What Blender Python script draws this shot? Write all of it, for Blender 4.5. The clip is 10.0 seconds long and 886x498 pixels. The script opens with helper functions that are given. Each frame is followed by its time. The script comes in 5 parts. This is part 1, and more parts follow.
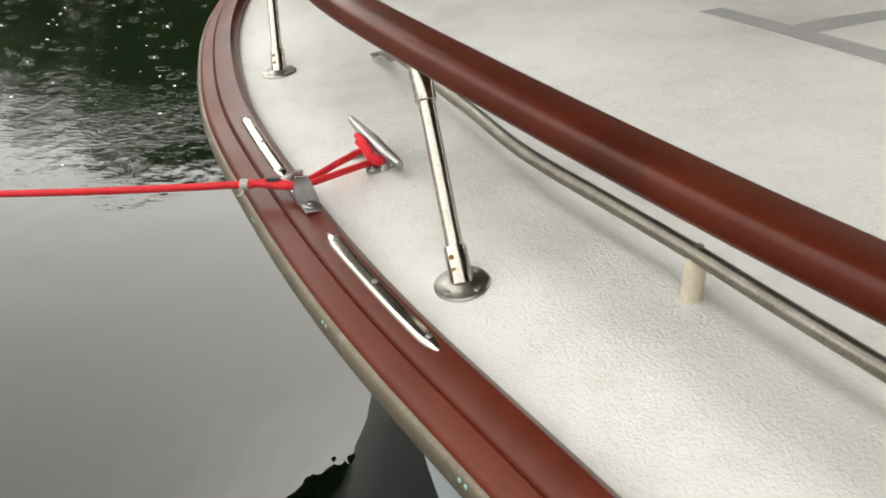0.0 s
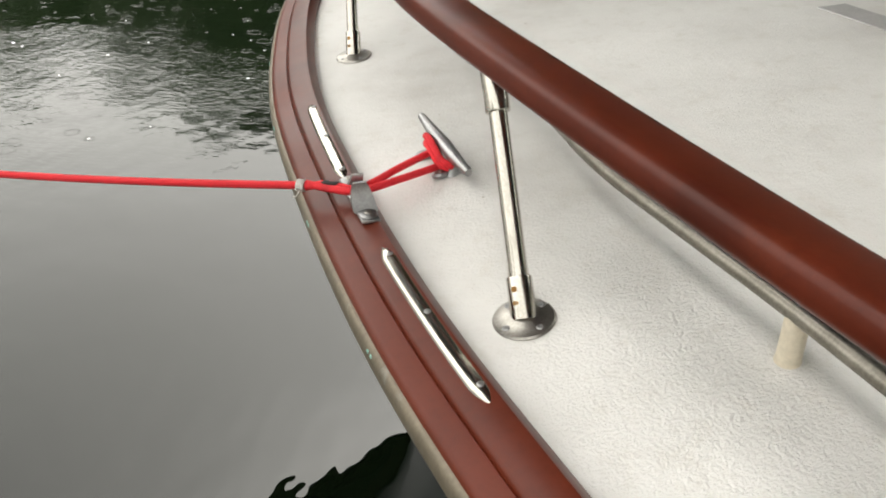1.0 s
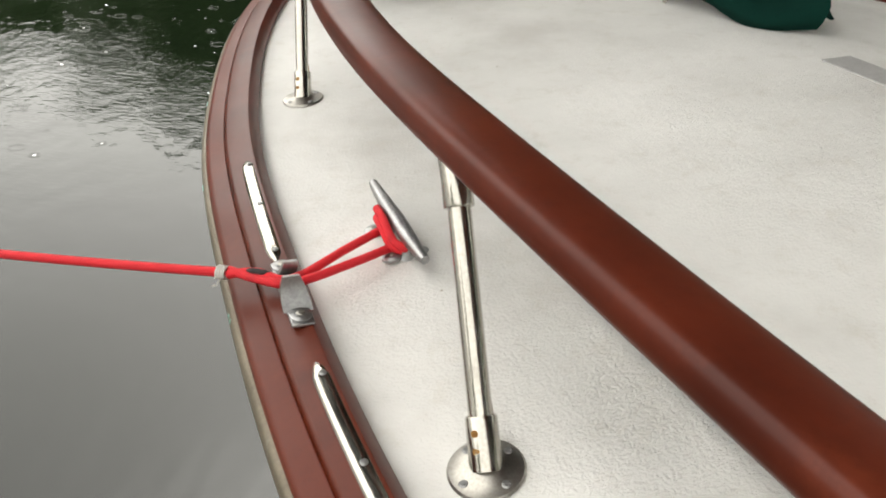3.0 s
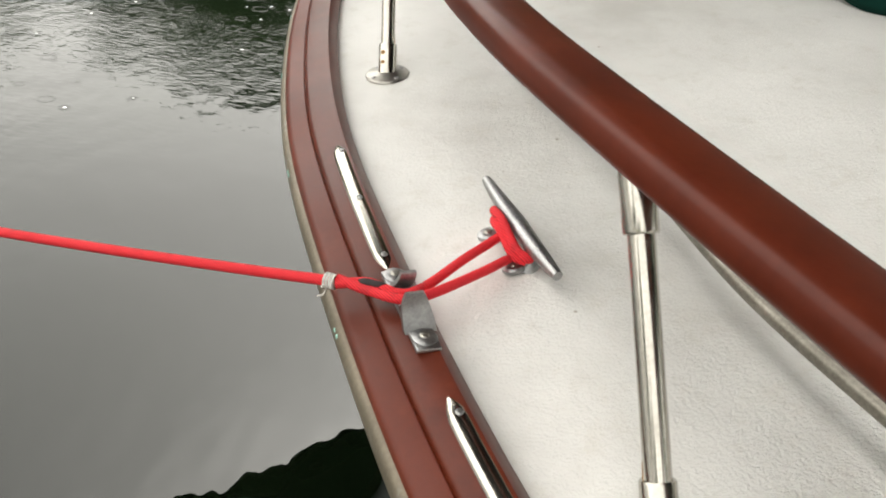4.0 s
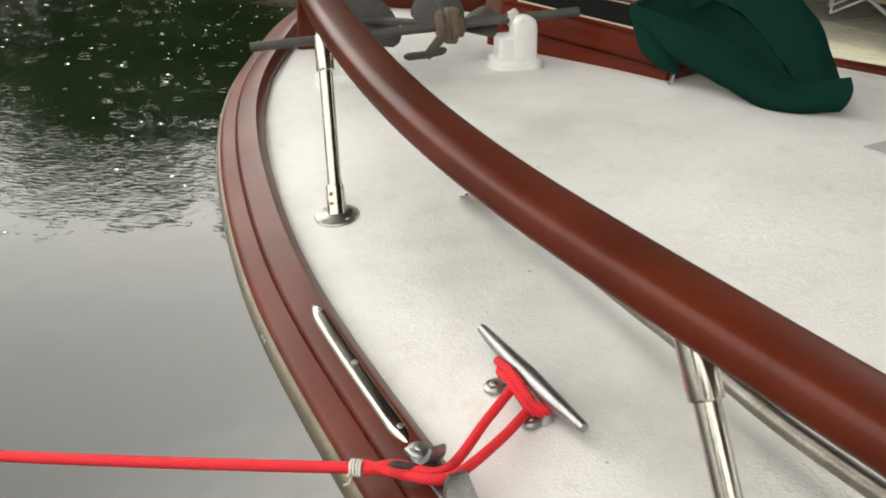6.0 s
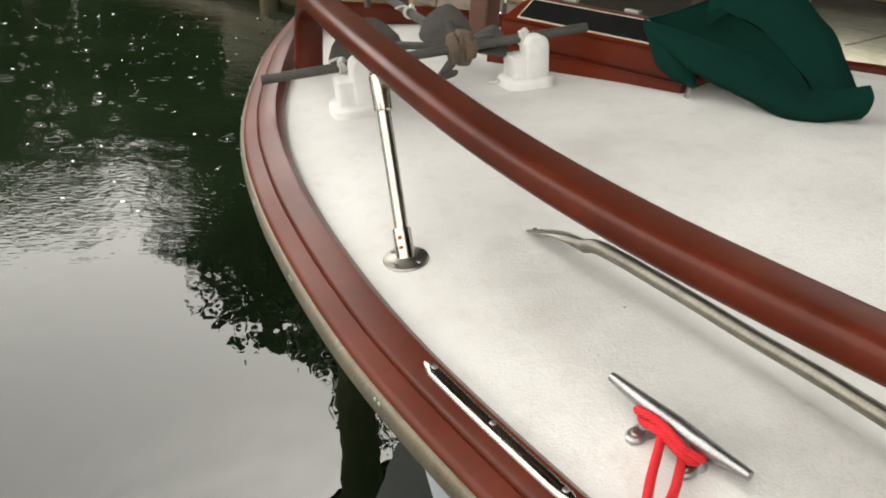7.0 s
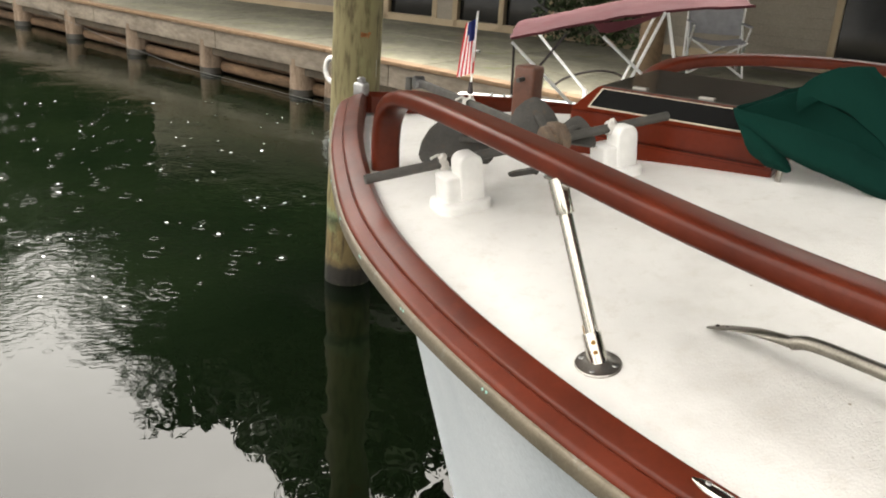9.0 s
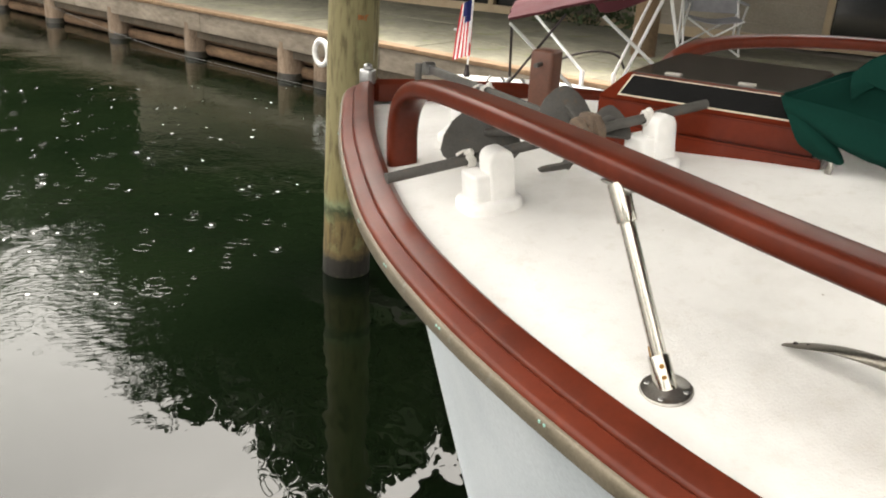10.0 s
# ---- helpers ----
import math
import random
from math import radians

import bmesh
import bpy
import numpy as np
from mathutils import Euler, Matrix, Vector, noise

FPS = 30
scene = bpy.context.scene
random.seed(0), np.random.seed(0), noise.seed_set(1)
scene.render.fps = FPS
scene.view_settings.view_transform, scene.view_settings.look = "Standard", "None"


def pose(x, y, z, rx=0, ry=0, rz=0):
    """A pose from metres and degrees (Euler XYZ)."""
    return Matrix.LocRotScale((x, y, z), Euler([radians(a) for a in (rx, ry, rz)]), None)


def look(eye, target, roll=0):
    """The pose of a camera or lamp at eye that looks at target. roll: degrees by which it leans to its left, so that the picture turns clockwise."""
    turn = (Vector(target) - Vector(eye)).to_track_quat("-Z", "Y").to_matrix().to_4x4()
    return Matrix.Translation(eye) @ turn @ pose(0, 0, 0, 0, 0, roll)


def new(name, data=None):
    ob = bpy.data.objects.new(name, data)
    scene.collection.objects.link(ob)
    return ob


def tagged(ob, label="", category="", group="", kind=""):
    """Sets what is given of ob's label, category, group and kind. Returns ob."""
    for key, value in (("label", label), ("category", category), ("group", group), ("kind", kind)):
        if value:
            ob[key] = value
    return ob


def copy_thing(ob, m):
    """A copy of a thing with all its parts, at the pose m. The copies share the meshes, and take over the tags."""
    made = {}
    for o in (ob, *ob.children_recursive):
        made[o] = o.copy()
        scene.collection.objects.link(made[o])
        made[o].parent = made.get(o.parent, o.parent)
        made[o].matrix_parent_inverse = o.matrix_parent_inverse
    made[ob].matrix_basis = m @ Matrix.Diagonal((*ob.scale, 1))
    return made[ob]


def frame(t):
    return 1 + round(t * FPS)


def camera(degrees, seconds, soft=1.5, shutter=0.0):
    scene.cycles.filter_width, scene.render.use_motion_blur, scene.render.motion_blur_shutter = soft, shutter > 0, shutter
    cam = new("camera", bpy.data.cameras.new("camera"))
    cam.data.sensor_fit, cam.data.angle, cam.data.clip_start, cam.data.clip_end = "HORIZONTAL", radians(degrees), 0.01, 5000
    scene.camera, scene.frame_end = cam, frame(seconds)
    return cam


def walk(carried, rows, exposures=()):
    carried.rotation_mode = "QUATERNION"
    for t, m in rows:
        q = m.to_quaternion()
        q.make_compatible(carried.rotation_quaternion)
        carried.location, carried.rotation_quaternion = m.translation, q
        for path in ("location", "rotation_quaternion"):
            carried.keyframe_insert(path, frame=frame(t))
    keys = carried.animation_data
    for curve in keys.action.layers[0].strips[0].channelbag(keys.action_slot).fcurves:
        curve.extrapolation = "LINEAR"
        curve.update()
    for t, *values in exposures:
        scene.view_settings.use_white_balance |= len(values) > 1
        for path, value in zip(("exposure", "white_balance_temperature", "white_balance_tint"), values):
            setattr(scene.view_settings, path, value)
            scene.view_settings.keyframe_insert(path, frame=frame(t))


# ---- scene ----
cam = camera(56.3, 10.0, soft=1.9)
PATH = [
    (0, (0.02, -0.004, 2.303), (0.056, 1.756, 1.354), 2.2),
    (0.5, (0.038, 0.062, 2.318), (-0.018, 1.814, 1.355), 2.9),
    (1, (0.042, 0.14, 2.314), (-0.115, 1.852, 1.293), 2.7),
    (1.5, (0.032, 0.197, 2.299), (-0.168, 1.897, 1.264), 3.5),
    (2, (0.027, 0.234, 2.304), (-0.182, 1.956, 1.309), 4.3),
    (2.5, (0.045, 0.318, 2.308), (-0.153, 2.049, 1.325), 3.0),
    (2.7, (0.046, 0.352, 2.315), (-0.101, 2.09, 1.338), 3.1),
    (3.8, (-0.078, 0.498, 2.287), (-0.089, 2.18, 1.206), 8.7),
    (4, (-0.126, 0.525, 2.283), (-0.225, 2.207, 1.205), 7.3),
    (4.5, (-0.184, 0.544, 2.306), (-0.249, 2.271, 1.299), 6.9),
    (5, (-0.191, 0.547, 2.31), (-0.183, 2.291, 1.33), 5.8),
    (5.5, (-0.212, 0.555, 2.317), (-0.115, 2.32, 1.382), 5.6),
    (5.7, (-0.235, 0.567, 2.325), (-0.118, 2.345, 1.415), 5.5),
    (6.8, (-0.519, 0.666, 2.376), (-0.161, 2.439, 1.522), 4.6),
    (7, (-0.561, 0.681, 2.379), (-0.203, 2.443, 1.503), 4.1),
    (7.5, (-0.681, 0.73, 2.374), (-0.245, 2.48, 1.51), 2.7),
    (8, (-0.817, 0.767, 2.382), (-0.266, 2.503, 1.554), 3.0),
    (8.5, (-0.929, 0.803, 2.395), (-0.293, 2.537, 1.627), 3.2),
    (9, (-1.012, 0.844, 2.394), (-0.465, 2.632, 1.684), 3.6),
    (9.5, (-1.049, 0.911, 2.37), (-0.502, 2.697, 1.657), 4.4),
    (10, (-1.056, 1.038, 2.379), (-0.481, 2.8, 1.629), 3.2),
]
walk(cam, [(t, look(eye, target, roll)) for t, eye, target, roll in PATH], exposures=[(0.0, 2.38, 6950, 8), (5.5, 2.52, 7000, 8), (7.5, 2.62, 7050, 9), (10.0, 2.9, 7150, 10)])

# ---- light ----
WATER = 0.2
S = Vector((-0.41, 3.88))                 # the stem, in plan
AFT = Vector((0.6606, -0.7507))           # the way aft along the boat's middle line
STB = Vector((0.7507, 0.6606))            # the way to starboard


def B(u, v, z):
    """A place on the boat: u metres aft of the stem, v to starboard, z up."""
    p = S + AFT * u + STB * v
    return Vector((p.x, p.y, z))


world = bpy.data.worlds.new("overcast")
scene.world = world
world.use_nodes = True
wn = world.node_tree.nodes
wl = world.node_tree.links
wn.clear()
sky = wn.new("ShaderNodeTexSky")
sky.sky_type = "NISHITA"
sky.sun_disc = False
sky.sun_elevation = radians(62)
sky.sun_rotation = radians(8)
sky.air_density, sky.dust_density, sky.ozone_density = 1.0, 5.0, 1.0
grey = wn.new("ShaderNodeHueSaturation")
grey.inputs["Saturation"].default_value = 0.04
back = wn.new("ShaderNodeBackground")
back.inputs["Strength"].default_value = 0.15
wout = wn.new("ShaderNodeOutputWorld")
wl.new(sky.outputs[0], grey.inputs["Color"])
wl.new(grey.outputs[0], back.inputs["Color"])
wl.new(back.outputs[0], wout.inputs["Surface"])

sun = new("sun", bpy.data.lights.new("sun", "SUN"))
sun.data.energy, sun.data.angle, sun.data.color = 0.5, radians(12), (1.0, 0.96, 0.91)
sun.matrix_world = look((1.31, 10.80, 19.16), (0, 1.5, 1.5))

# ---- materials ----


def node_mat(name):
    m = bpy.data.materials.new(name)
    m.use_nodes = True
    nt = m.node_tree
    return m, nt, nt.nodes["Principled BSDF"]


def ramp(nt, src, stops):
    r = nt.nodes.new("ShaderNodeValToRGB")
    nt.links.new(src, r.inputs[0])
    el = r.color_ramp.elements
    while len(el) < len(stops):
        el.new(0.5)
    for e, (p, c) in zip(el, stops):
        e.position, e.color = p, (*c, 1)
    return r.outputs[0]


def noise_tex(nt, scale, detail=4, rough=0.5, stretch=(1, 1, 1), coords="Object"):
    tc = nt.nodes.new("ShaderNodeTexCoord")
    mp = nt.nodes.new("ShaderNodeMapping")
    mp.inputs["Scale"].default_value = stretch
    n = nt.nodes.new("ShaderNodeTexNoise")
    n.inputs["Scale"].default_value, n.inputs["Detail"].default_value, n.inputs["Roughness"].default_value = scale, detail, rough
    nt.links.new(tc.outputs[coords], mp.inputs[0])
    nt.links.new(mp.outputs[0], n.inputs["Vector"])
    return n.outputs["Fac"]


def blend(nt, a, b, fac, kind="MIX"):
    x = nt.nodes.new("ShaderNodeMix")
    x.data_type, x.blend_type = "RGBA", kind
    for sock, val in ((x.inputs["Factor"], fac), (x.inputs["A"], a), (x.inputs["B"], b)):
        if isinstance(val, (float, int)):
            sock.default_value = val
        elif isinstance(val, tuple):
            sock.default_value = (*val, 1)
        else:
            nt.links.new(val, sock)
    return x.outputs["Result"]


def bump(nt, bsdf, height, strength, dist):
    b = nt.nodes.new("ShaderNodeBump")
    b.inputs["Strength"].default_value, b.inputs["Distance"].default_value = strength, dist
    nt.links.new(height, b.inputs["Height"])
    nt.links.new(b.outputs[0], bsdf.inputs["Normal"])


def simple(name, c1, c2, scale=8, rough=0.6, metal=0.0, fine=120, relief=0.15, dist=0.002, stretch=(1, 1, 1), coat=0.0, c3=None, vary=0.0, rough2=None):
    """Two colours mixed over a coarse noise, a finer grain over them, and a fine relief."""
    m, nt, b = node_mat(name)
    big = noise_tex(nt, scale, 5, 0.6, stretch)
    col = ramp(nt, big, [(0.35, c1), (0.65, c2)])
    grain = noise_tex(nt, fine, 3, 0.6, stretch)
    col = blend(nt, col, ramp(nt, grain, [(0.3, tuple(0.72 * x for x in c1)), (0.7, tuple(min(1, 1.12 * x) for x in c2))]), 0.35)
    if c3:
        spot = noise_tex(nt, scale * 2.7, 6, 0.7)
        col = blend(nt, col, c3, ramp(nt, spot, [(0.58, (0, 0, 0)), (0.72, (1, 1, 1))]))
    if vary:
        oi = nt.nodes.new("ShaderNodeObjectInfo")
        v = nt.nodes.new("ShaderNodeMapRange")
        v.inputs["To Min"].default_value, v.inputs["To Max"].default_value = 1 - vary, 1 + vary
        nt.links.new(oi.outputs["Random"], v.inputs["Value"])
        hs = nt.nodes.new("ShaderNodeHueSaturation")
        nt.links.new(v.outputs[0], hs.inputs["Value"])
        nt.links.new(col, hs.inputs["Color"])
        col = hs.outputs[0]
    nt.links.new(col, b.inputs["Base Color"])
    rr = ramp(nt, noise_tex(nt, scale * 1.7, 5, 0.6), [(0.3, (rough,) * 3), (0.7, ((rough2 or min(1, rough * 1.3)),) * 3)])
    nt.links.new(rr, b.inputs["Roughness"])
    b.inputs["Metallic"].default_value = metal
    b.inputs["Coat Weight"].default_value = coat
    b.inputs["Coat Roughness"].default_value = 0.15
    if relief:
        bump(nt, b, grain, relief, dist)
    return m




def red_wood(name, c1, c2, rough, rough2):
    m, nt, b = node_mat(name)
    broad = noise_tex(nt, 4, 5, 0.6)
    fine = noise_tex(nt, 90, 4, 0.6)
    col = ramp(nt, broad, [(0.3, c1), (0.7, c2)])
    col = blend(nt, col, tuple(0.6 * x for x in c1), ramp(nt, fine, [(0.45, (0, 0, 0)), (0.80, (0.22, 0.22, 0.22))]))
    worn = ramp(nt, noise_tex(nt, 7, 7, 0.7), [(0.56, (0, 0, 0)), (0.82, (0.5, 0.5, 0.5))])
    col = blend(nt, col, (0.20, 0.044, 0.020), worn)
    nt.links.new(col, b.inputs["Base Color"])
    nt.links.new(ramp(nt, noise_tex(nt, 5, 4, 0.5), [(0.2, (rough,) * 3), (0.8, (rough2,) * 3)]), b.inputs["Roughness"])
    b.inputs["Specular IOR Level"].default_value = 0.2
    bump(nt, b, fine, 0.07, 0.001)
    return m


RED = red_wood("red_brown_varnish", (0.060, 0.0115, 0.0058), (0.124, 0.0222, 0.0098), 0.26, 0.40)
RED_GLOSS = red_wood("polished_red_varnish", (0.088, 0.0142, 0.0064), (0.140, 0.0225, 0.0100), 0.10, 0.24)
RED_WORN = red_wood("worn_red_varnish", (0.080, 0.0145, 0.0066), (0.140, 0.0245, 0.0105), 0.30, 0.44)
STEEL = simple("stainless_steel", (0.45, 0.425, 0.375), (0.58, 0.555, 0.50), 14, 0.14, 1.0, 300, 0.02, 0.0005, rough2=0.26)
DULL_STEEL = simple("dull_steel", (0.33, 0.315, 0.285), (0.46, 0.44, 0.40), 25, 0.3, 1.0, 300, 0.06, 0.0006)
GRAB_STEEL = simple("tarnished_steel", (0.20, 0.185, 0.155), (0.32, 0.30, 0.26), 22, 0.34, 1.0, 260, 0.1, 0.0006)
CAST = simple("cast_galvanised_metal", (0.30, 0.30, 0.30), (0.46, 0.46, 0.46), 30, 0.34, 1.0, 260, 0.2, 0.0008)
RUST = simple("rust_stain", (0.22, 0.10, 0.02), (0.36, 0.20, 0.05), 60, 0.6, 0.3)
BRONZE = simple("tan_rub_strip", (0.115, 0.098, 0.068), (0.19, 0.16, 0.115), 9, 0.45, 0.35, 160, 0.15, 0.001, c3=(0.22, 0.21, 0.18))
VERDIGRIS = simple("green_corrosion", (0.22, 0.46, 0.40), (0.34, 0.55, 0.48), 90, 0.8)
HULL_W = simple("white_hull_paint", (0.56, 0.615, 0.65), (0.63, 0.68, 0.71), 2.5, 0.28, 0, 80, 0.03, 0.001)
PAINT_W = simple("white_paint", (0.74, 0.735, 0.71), (0.79, 0.78, 0.76), 12, 0.38, 0, 14, 0.02, 0.0004)
CREAM = simple("cream_plastic", (0.60, 0.54, 0.42), (0.68, 0.61, 0.48), 20, 0.5)
ANCHOR = simple("grey_anchor_paint", (0.052, 0.050, 0.046), (0.082, 0.078, 0.070), 18, 0.55, 0.1, 200, 0.25, 0.001, c3=(0.11, 0.075, 0.05))
BROWN = simple("dark_brown_wood", (0.075, 0.030, 0.018), (0.12, 0.045, 0.026), 9, 0.45, 0, 70, 0.1)
CANVAS = simple("green_canvas", (0.0025, 0.021, 0.016), (0.004, 0.030, 0.022), 3, 0.95, 0, 420, 0.35, 0.0012)
CANVAS.node_tree.nodes["Principled BSDF"].inputs["Specular IOR Level"].default_value = 0.08
CORD = simple("white_cord", (0.55, 0.53, 0.50), (0.68, 0.66, 0.62), 60, 0.8, 0, 500, 0.5, 0.001)
BLACK = simple("black_marks", (0.02, 0.015, 0.015), (0.04, 0.03, 0.03), 60, 0.7)


def deck_material():
    m, nt, b = node_mat("white_nonskid_deck")
    stain = noise_tex(nt, 2.2, 6, 0.62)
    col = ramp(nt, stain, [(0.30, (0.56, 0.545, 0.515)), (0.46, (0.68, 0.67, 0.64)), (0.66, (0.76, 0.75, 0.72))])
    dirt = noise_tex(nt, 21, 7, 0.75)
    col = blend(nt, col, (0.55, 0.52, 0.46), ramp(nt, dirt, [(0.53, (0, 0, 0)), (0.76, (0.6, 0.6, 0.6))]))
    tc = nt.nodes.new("ShaderNodeTexCoord")
    vor = nt.nodes.new("ShaderNodeTexVoronoi")
    vor.inputs["Scale"].default_value = 16
    nt.links.new(tc.outputs["Object"], vor.inputs["Vector"])
    speck = ramp(nt, vor.outputs["Distance"], [(0.035, (1, 1, 1)), (0.055, (0, 0, 0))])
    gate = ramp(nt, noise_tex(nt, 9, 2), [(0.58, (0, 0, 0)), (0.64, (1, 1, 1))])
    both = blend(nt, speck, gate, 1.0, "MULTIPLY")
    col = blend(nt, col, (0.30, 0.26, 0.20), both)
    nt.links.new(col, b.inputs["Base Color"])
    b.inputs["Roughness"].default_value = 0.62
    grit = noise_tex(nt, 210, 3, 0.6)
    coarse = noise_tex(nt, 60, 4, 0.6)
    where = ramp(nt, noise_tex(nt, 3.2, 3), [(0.35, (0.45, 0.45, 0.45)), (0.65, (1, 1, 1))])
    dot = nt.nodes.new("ShaderNodeVectorMath")
    dot.operation = "DOT_PRODUCT"
    dot.inputs[1].default_value = (STB.x + 0.25 * AFT.x, STB.y + 0.25 * AFT.y, 0)
    nt.links.new(tc.outputs["Object"], dot.inputs[0])
    mr = nt.nodes.new("ShaderNodeMapRange")
    mr.inputs["From Min"].default_value, mr.inputs["From Max"].default_value = -1.36, -1.06
    nt.links.new(dot.outputs["Value"], mr.inputs["Value"])
    margin = ramp(nt, mr.outputs[0], [(0.0, (1, 1, 1)), (0.06, (0.30, 0.30, 0.30)), (0.50, (0.30, 0.30, 0.30)), (0.75, (0.75, 0.75, 0.75))])
    h = blend(nt, blend(nt, blend(nt, grit, coarse, 0.45), where, 1.0, "MULTIPLY"), margin, 1.0, "MULTIPLY")
    # worn smooth towards the bow
    aft = nt.nodes.new("ShaderNodeVectorMath")
    aft.operation = "DOT_PRODUCT"
    aft.inputs[1].default_value = (AFT.x, AFT.y, 0)
    nt.links.new(tc.outputs["Object"], aft.inputs[0])
    wear = nt.nodes.new("ShaderNodeMapRange")
    wear.inputs["From Min"].default_value, wear.inputs["From Max"].default_value = -1.5, -0.7
    nt.links.new(aft.outputs["Value"], wear.inputs["Value"])
    h = blend(nt, h, ramp(nt, wear.outputs[0], [(0.0, (0.3, 0.3, 0.3)), (1.0, (1, 1, 1))]), 1.0, "MULTIPLY")
    bump(nt, b, h, 0.85, 0.008)
    return m


DECK = deck_material()


def rope_material():
    m, nt, b = node_mat("red_braided_rope")
    wv = nt.nodes.new("ShaderNodeTexWave")
    wv.bands_direction = "DIAGONAL"
    wv.inputs["Scale"].default_value, wv.inputs["Distortion"].default_value = 130, 3
    tc = nt.nodes.new("ShaderNodeTexCoord")
    nt.links.new(tc.outputs["Object"], wv.inputs["Vector"])
    col = ramp(nt, wv.outputs["Fac"], [(0.15, (0.50, 0.006, 0.012)), (0.75, (0.80, 0.022, 0.035))])
    grime = ramp(nt, noise_tex(nt, 30, 4), [(0.62, (0, 0, 0)), (0.78, (0.7, 0.7, 0.7))])
    col = blend(nt, col, (0.20, 0.01, 0.015), grime)
    nt.links.new(col, b.inputs["Base Color"])
    b.inputs["Roughness"].default_value = 0.75
    bump(nt, b, wv.outputs["Fac"], 0.5, 0.0012)
    return m


ROPE = rope_material()


def water_material():
    m, nt, b = node_mat("dark_green_water")
    big = noise_tex(nt, 0.6, 3, 0.5)
    nt.links.new(ramp(nt, big, [(0.3, (0.0014, 0.0030, 0.0013)), (0.7, (0.0028, 0.0052, 0.0021))]), b.inputs["Base Color"])
    b.inputs["Roughness"].default_value = 0.0
    b.inputs["IOR"].default_value = 1.33

    def span(src, f0, f1, t0, t1):
        r = nt.nodes.new("ShaderNodeMapRange")
        r.interpolation_type = "SMOOTHSTEP"
        r.inputs["From Min"].default_value, r.inputs["From Max"].default_value = f0, f1
        r.inputs["To Min"].default_value, r.inputs["To Max"].default_value = t0, t1
        nt.links.new(src, r.inputs["Value"])
        return r.outputs[0]

    def sums(kind, x, y):
        k = nt.nodes.new("ShaderNodeMath")
        k.operation = kind
        for sock, val in ((k.inputs[0], x), (k.inputs[1], y)):
            if isinstance(val, (float, int)):
                sock.default_value = val
            else:
                nt.links.new(val, sock)
        return k.outputs[0]

    tc = nt.nodes.new("ShaderNodeTexCoord")
    dot = nt.nodes.new("ShaderNodeVectorMath")
    dot.operation = "DOT_PRODUCT"
    dot.inputs[1].default_value = (-AFT.x, -AFT.y, 0)
    nt.links.new(tc.outputs["Object"], dot.inputs[0])
    start = -(AFT.x * S.x + AFT.y * (S.y - 30.0))
    # mirror-calm beside the hull, stirred by rain ahead of the bow, sheltered again towards the bulkhead
    sep = nt.nodes.new("ShaderNodeSeparateXYZ")
    nt.links.new(tc.outputs["Object"], sep.inputs[0])
    ahead = sums("MULTIPLY", span(dot.outputs["Value"], start + 0.6, start + 2.6, 0.0, 1.0), span(sep.outputs["Y"], -24.0, -21.5, 1.0, 0.4))
    gust = span(noise_tex(nt, 0.55, 2, 0.5), 0.36, 0.62, 0.25, 1.0)
    # broad lazy swell, hand-wide ripples and a short chop, as heights in metres
    swell = sums("MULTIPLY", noise_tex(nt, 1.5, 1, 0.4), 0.0075)
    ripple = sums("MULTIPLY", noise_tex(nt, 6.5, 1, 0.4, (1.25, 0.8, 1)), 0.0042)
    chop = sums("MULTIPLY", noise_tex(nt, 19, 2, 0.5, (0.8, 1.5, 1)), 0.0042)
    near = sums("ADD", swell, sums("MULTIPLY", ripple, sums("ADD", sums("MULTIPLY", ahead, 0.55), 0.45)))
    h = sums("ADD", near, sums("MULTIPLY", chop, sums("MULTIPLY", ahead, gust)))
    bm_ = nt.nodes.new("ShaderNodeBump")
    bm_.inputs["Distance"].default_value = 1.0
    bm_.inputs["Strength"].default_value = 1.0
    nt.links.new(h, bm_.inputs["Height"])
    nt.links.new(bm_.outputs[0], b.inputs["Normal"])
    return m


WATER_M = water_material()


def glass_dark():
    m, nt, b = node_mat("smoked_glass")
    b.inputs["Base Color"].default_value = (0.012, 0.012, 0.012, 1)
    nt.links.new(ramp(nt, noise_tex(nt, 14, 4), [(0.3, (0.06,) * 3), (0.7, (0.16,) * 3)]), b.inputs["Roughness"])
    return m


GLASS = glass_dark()


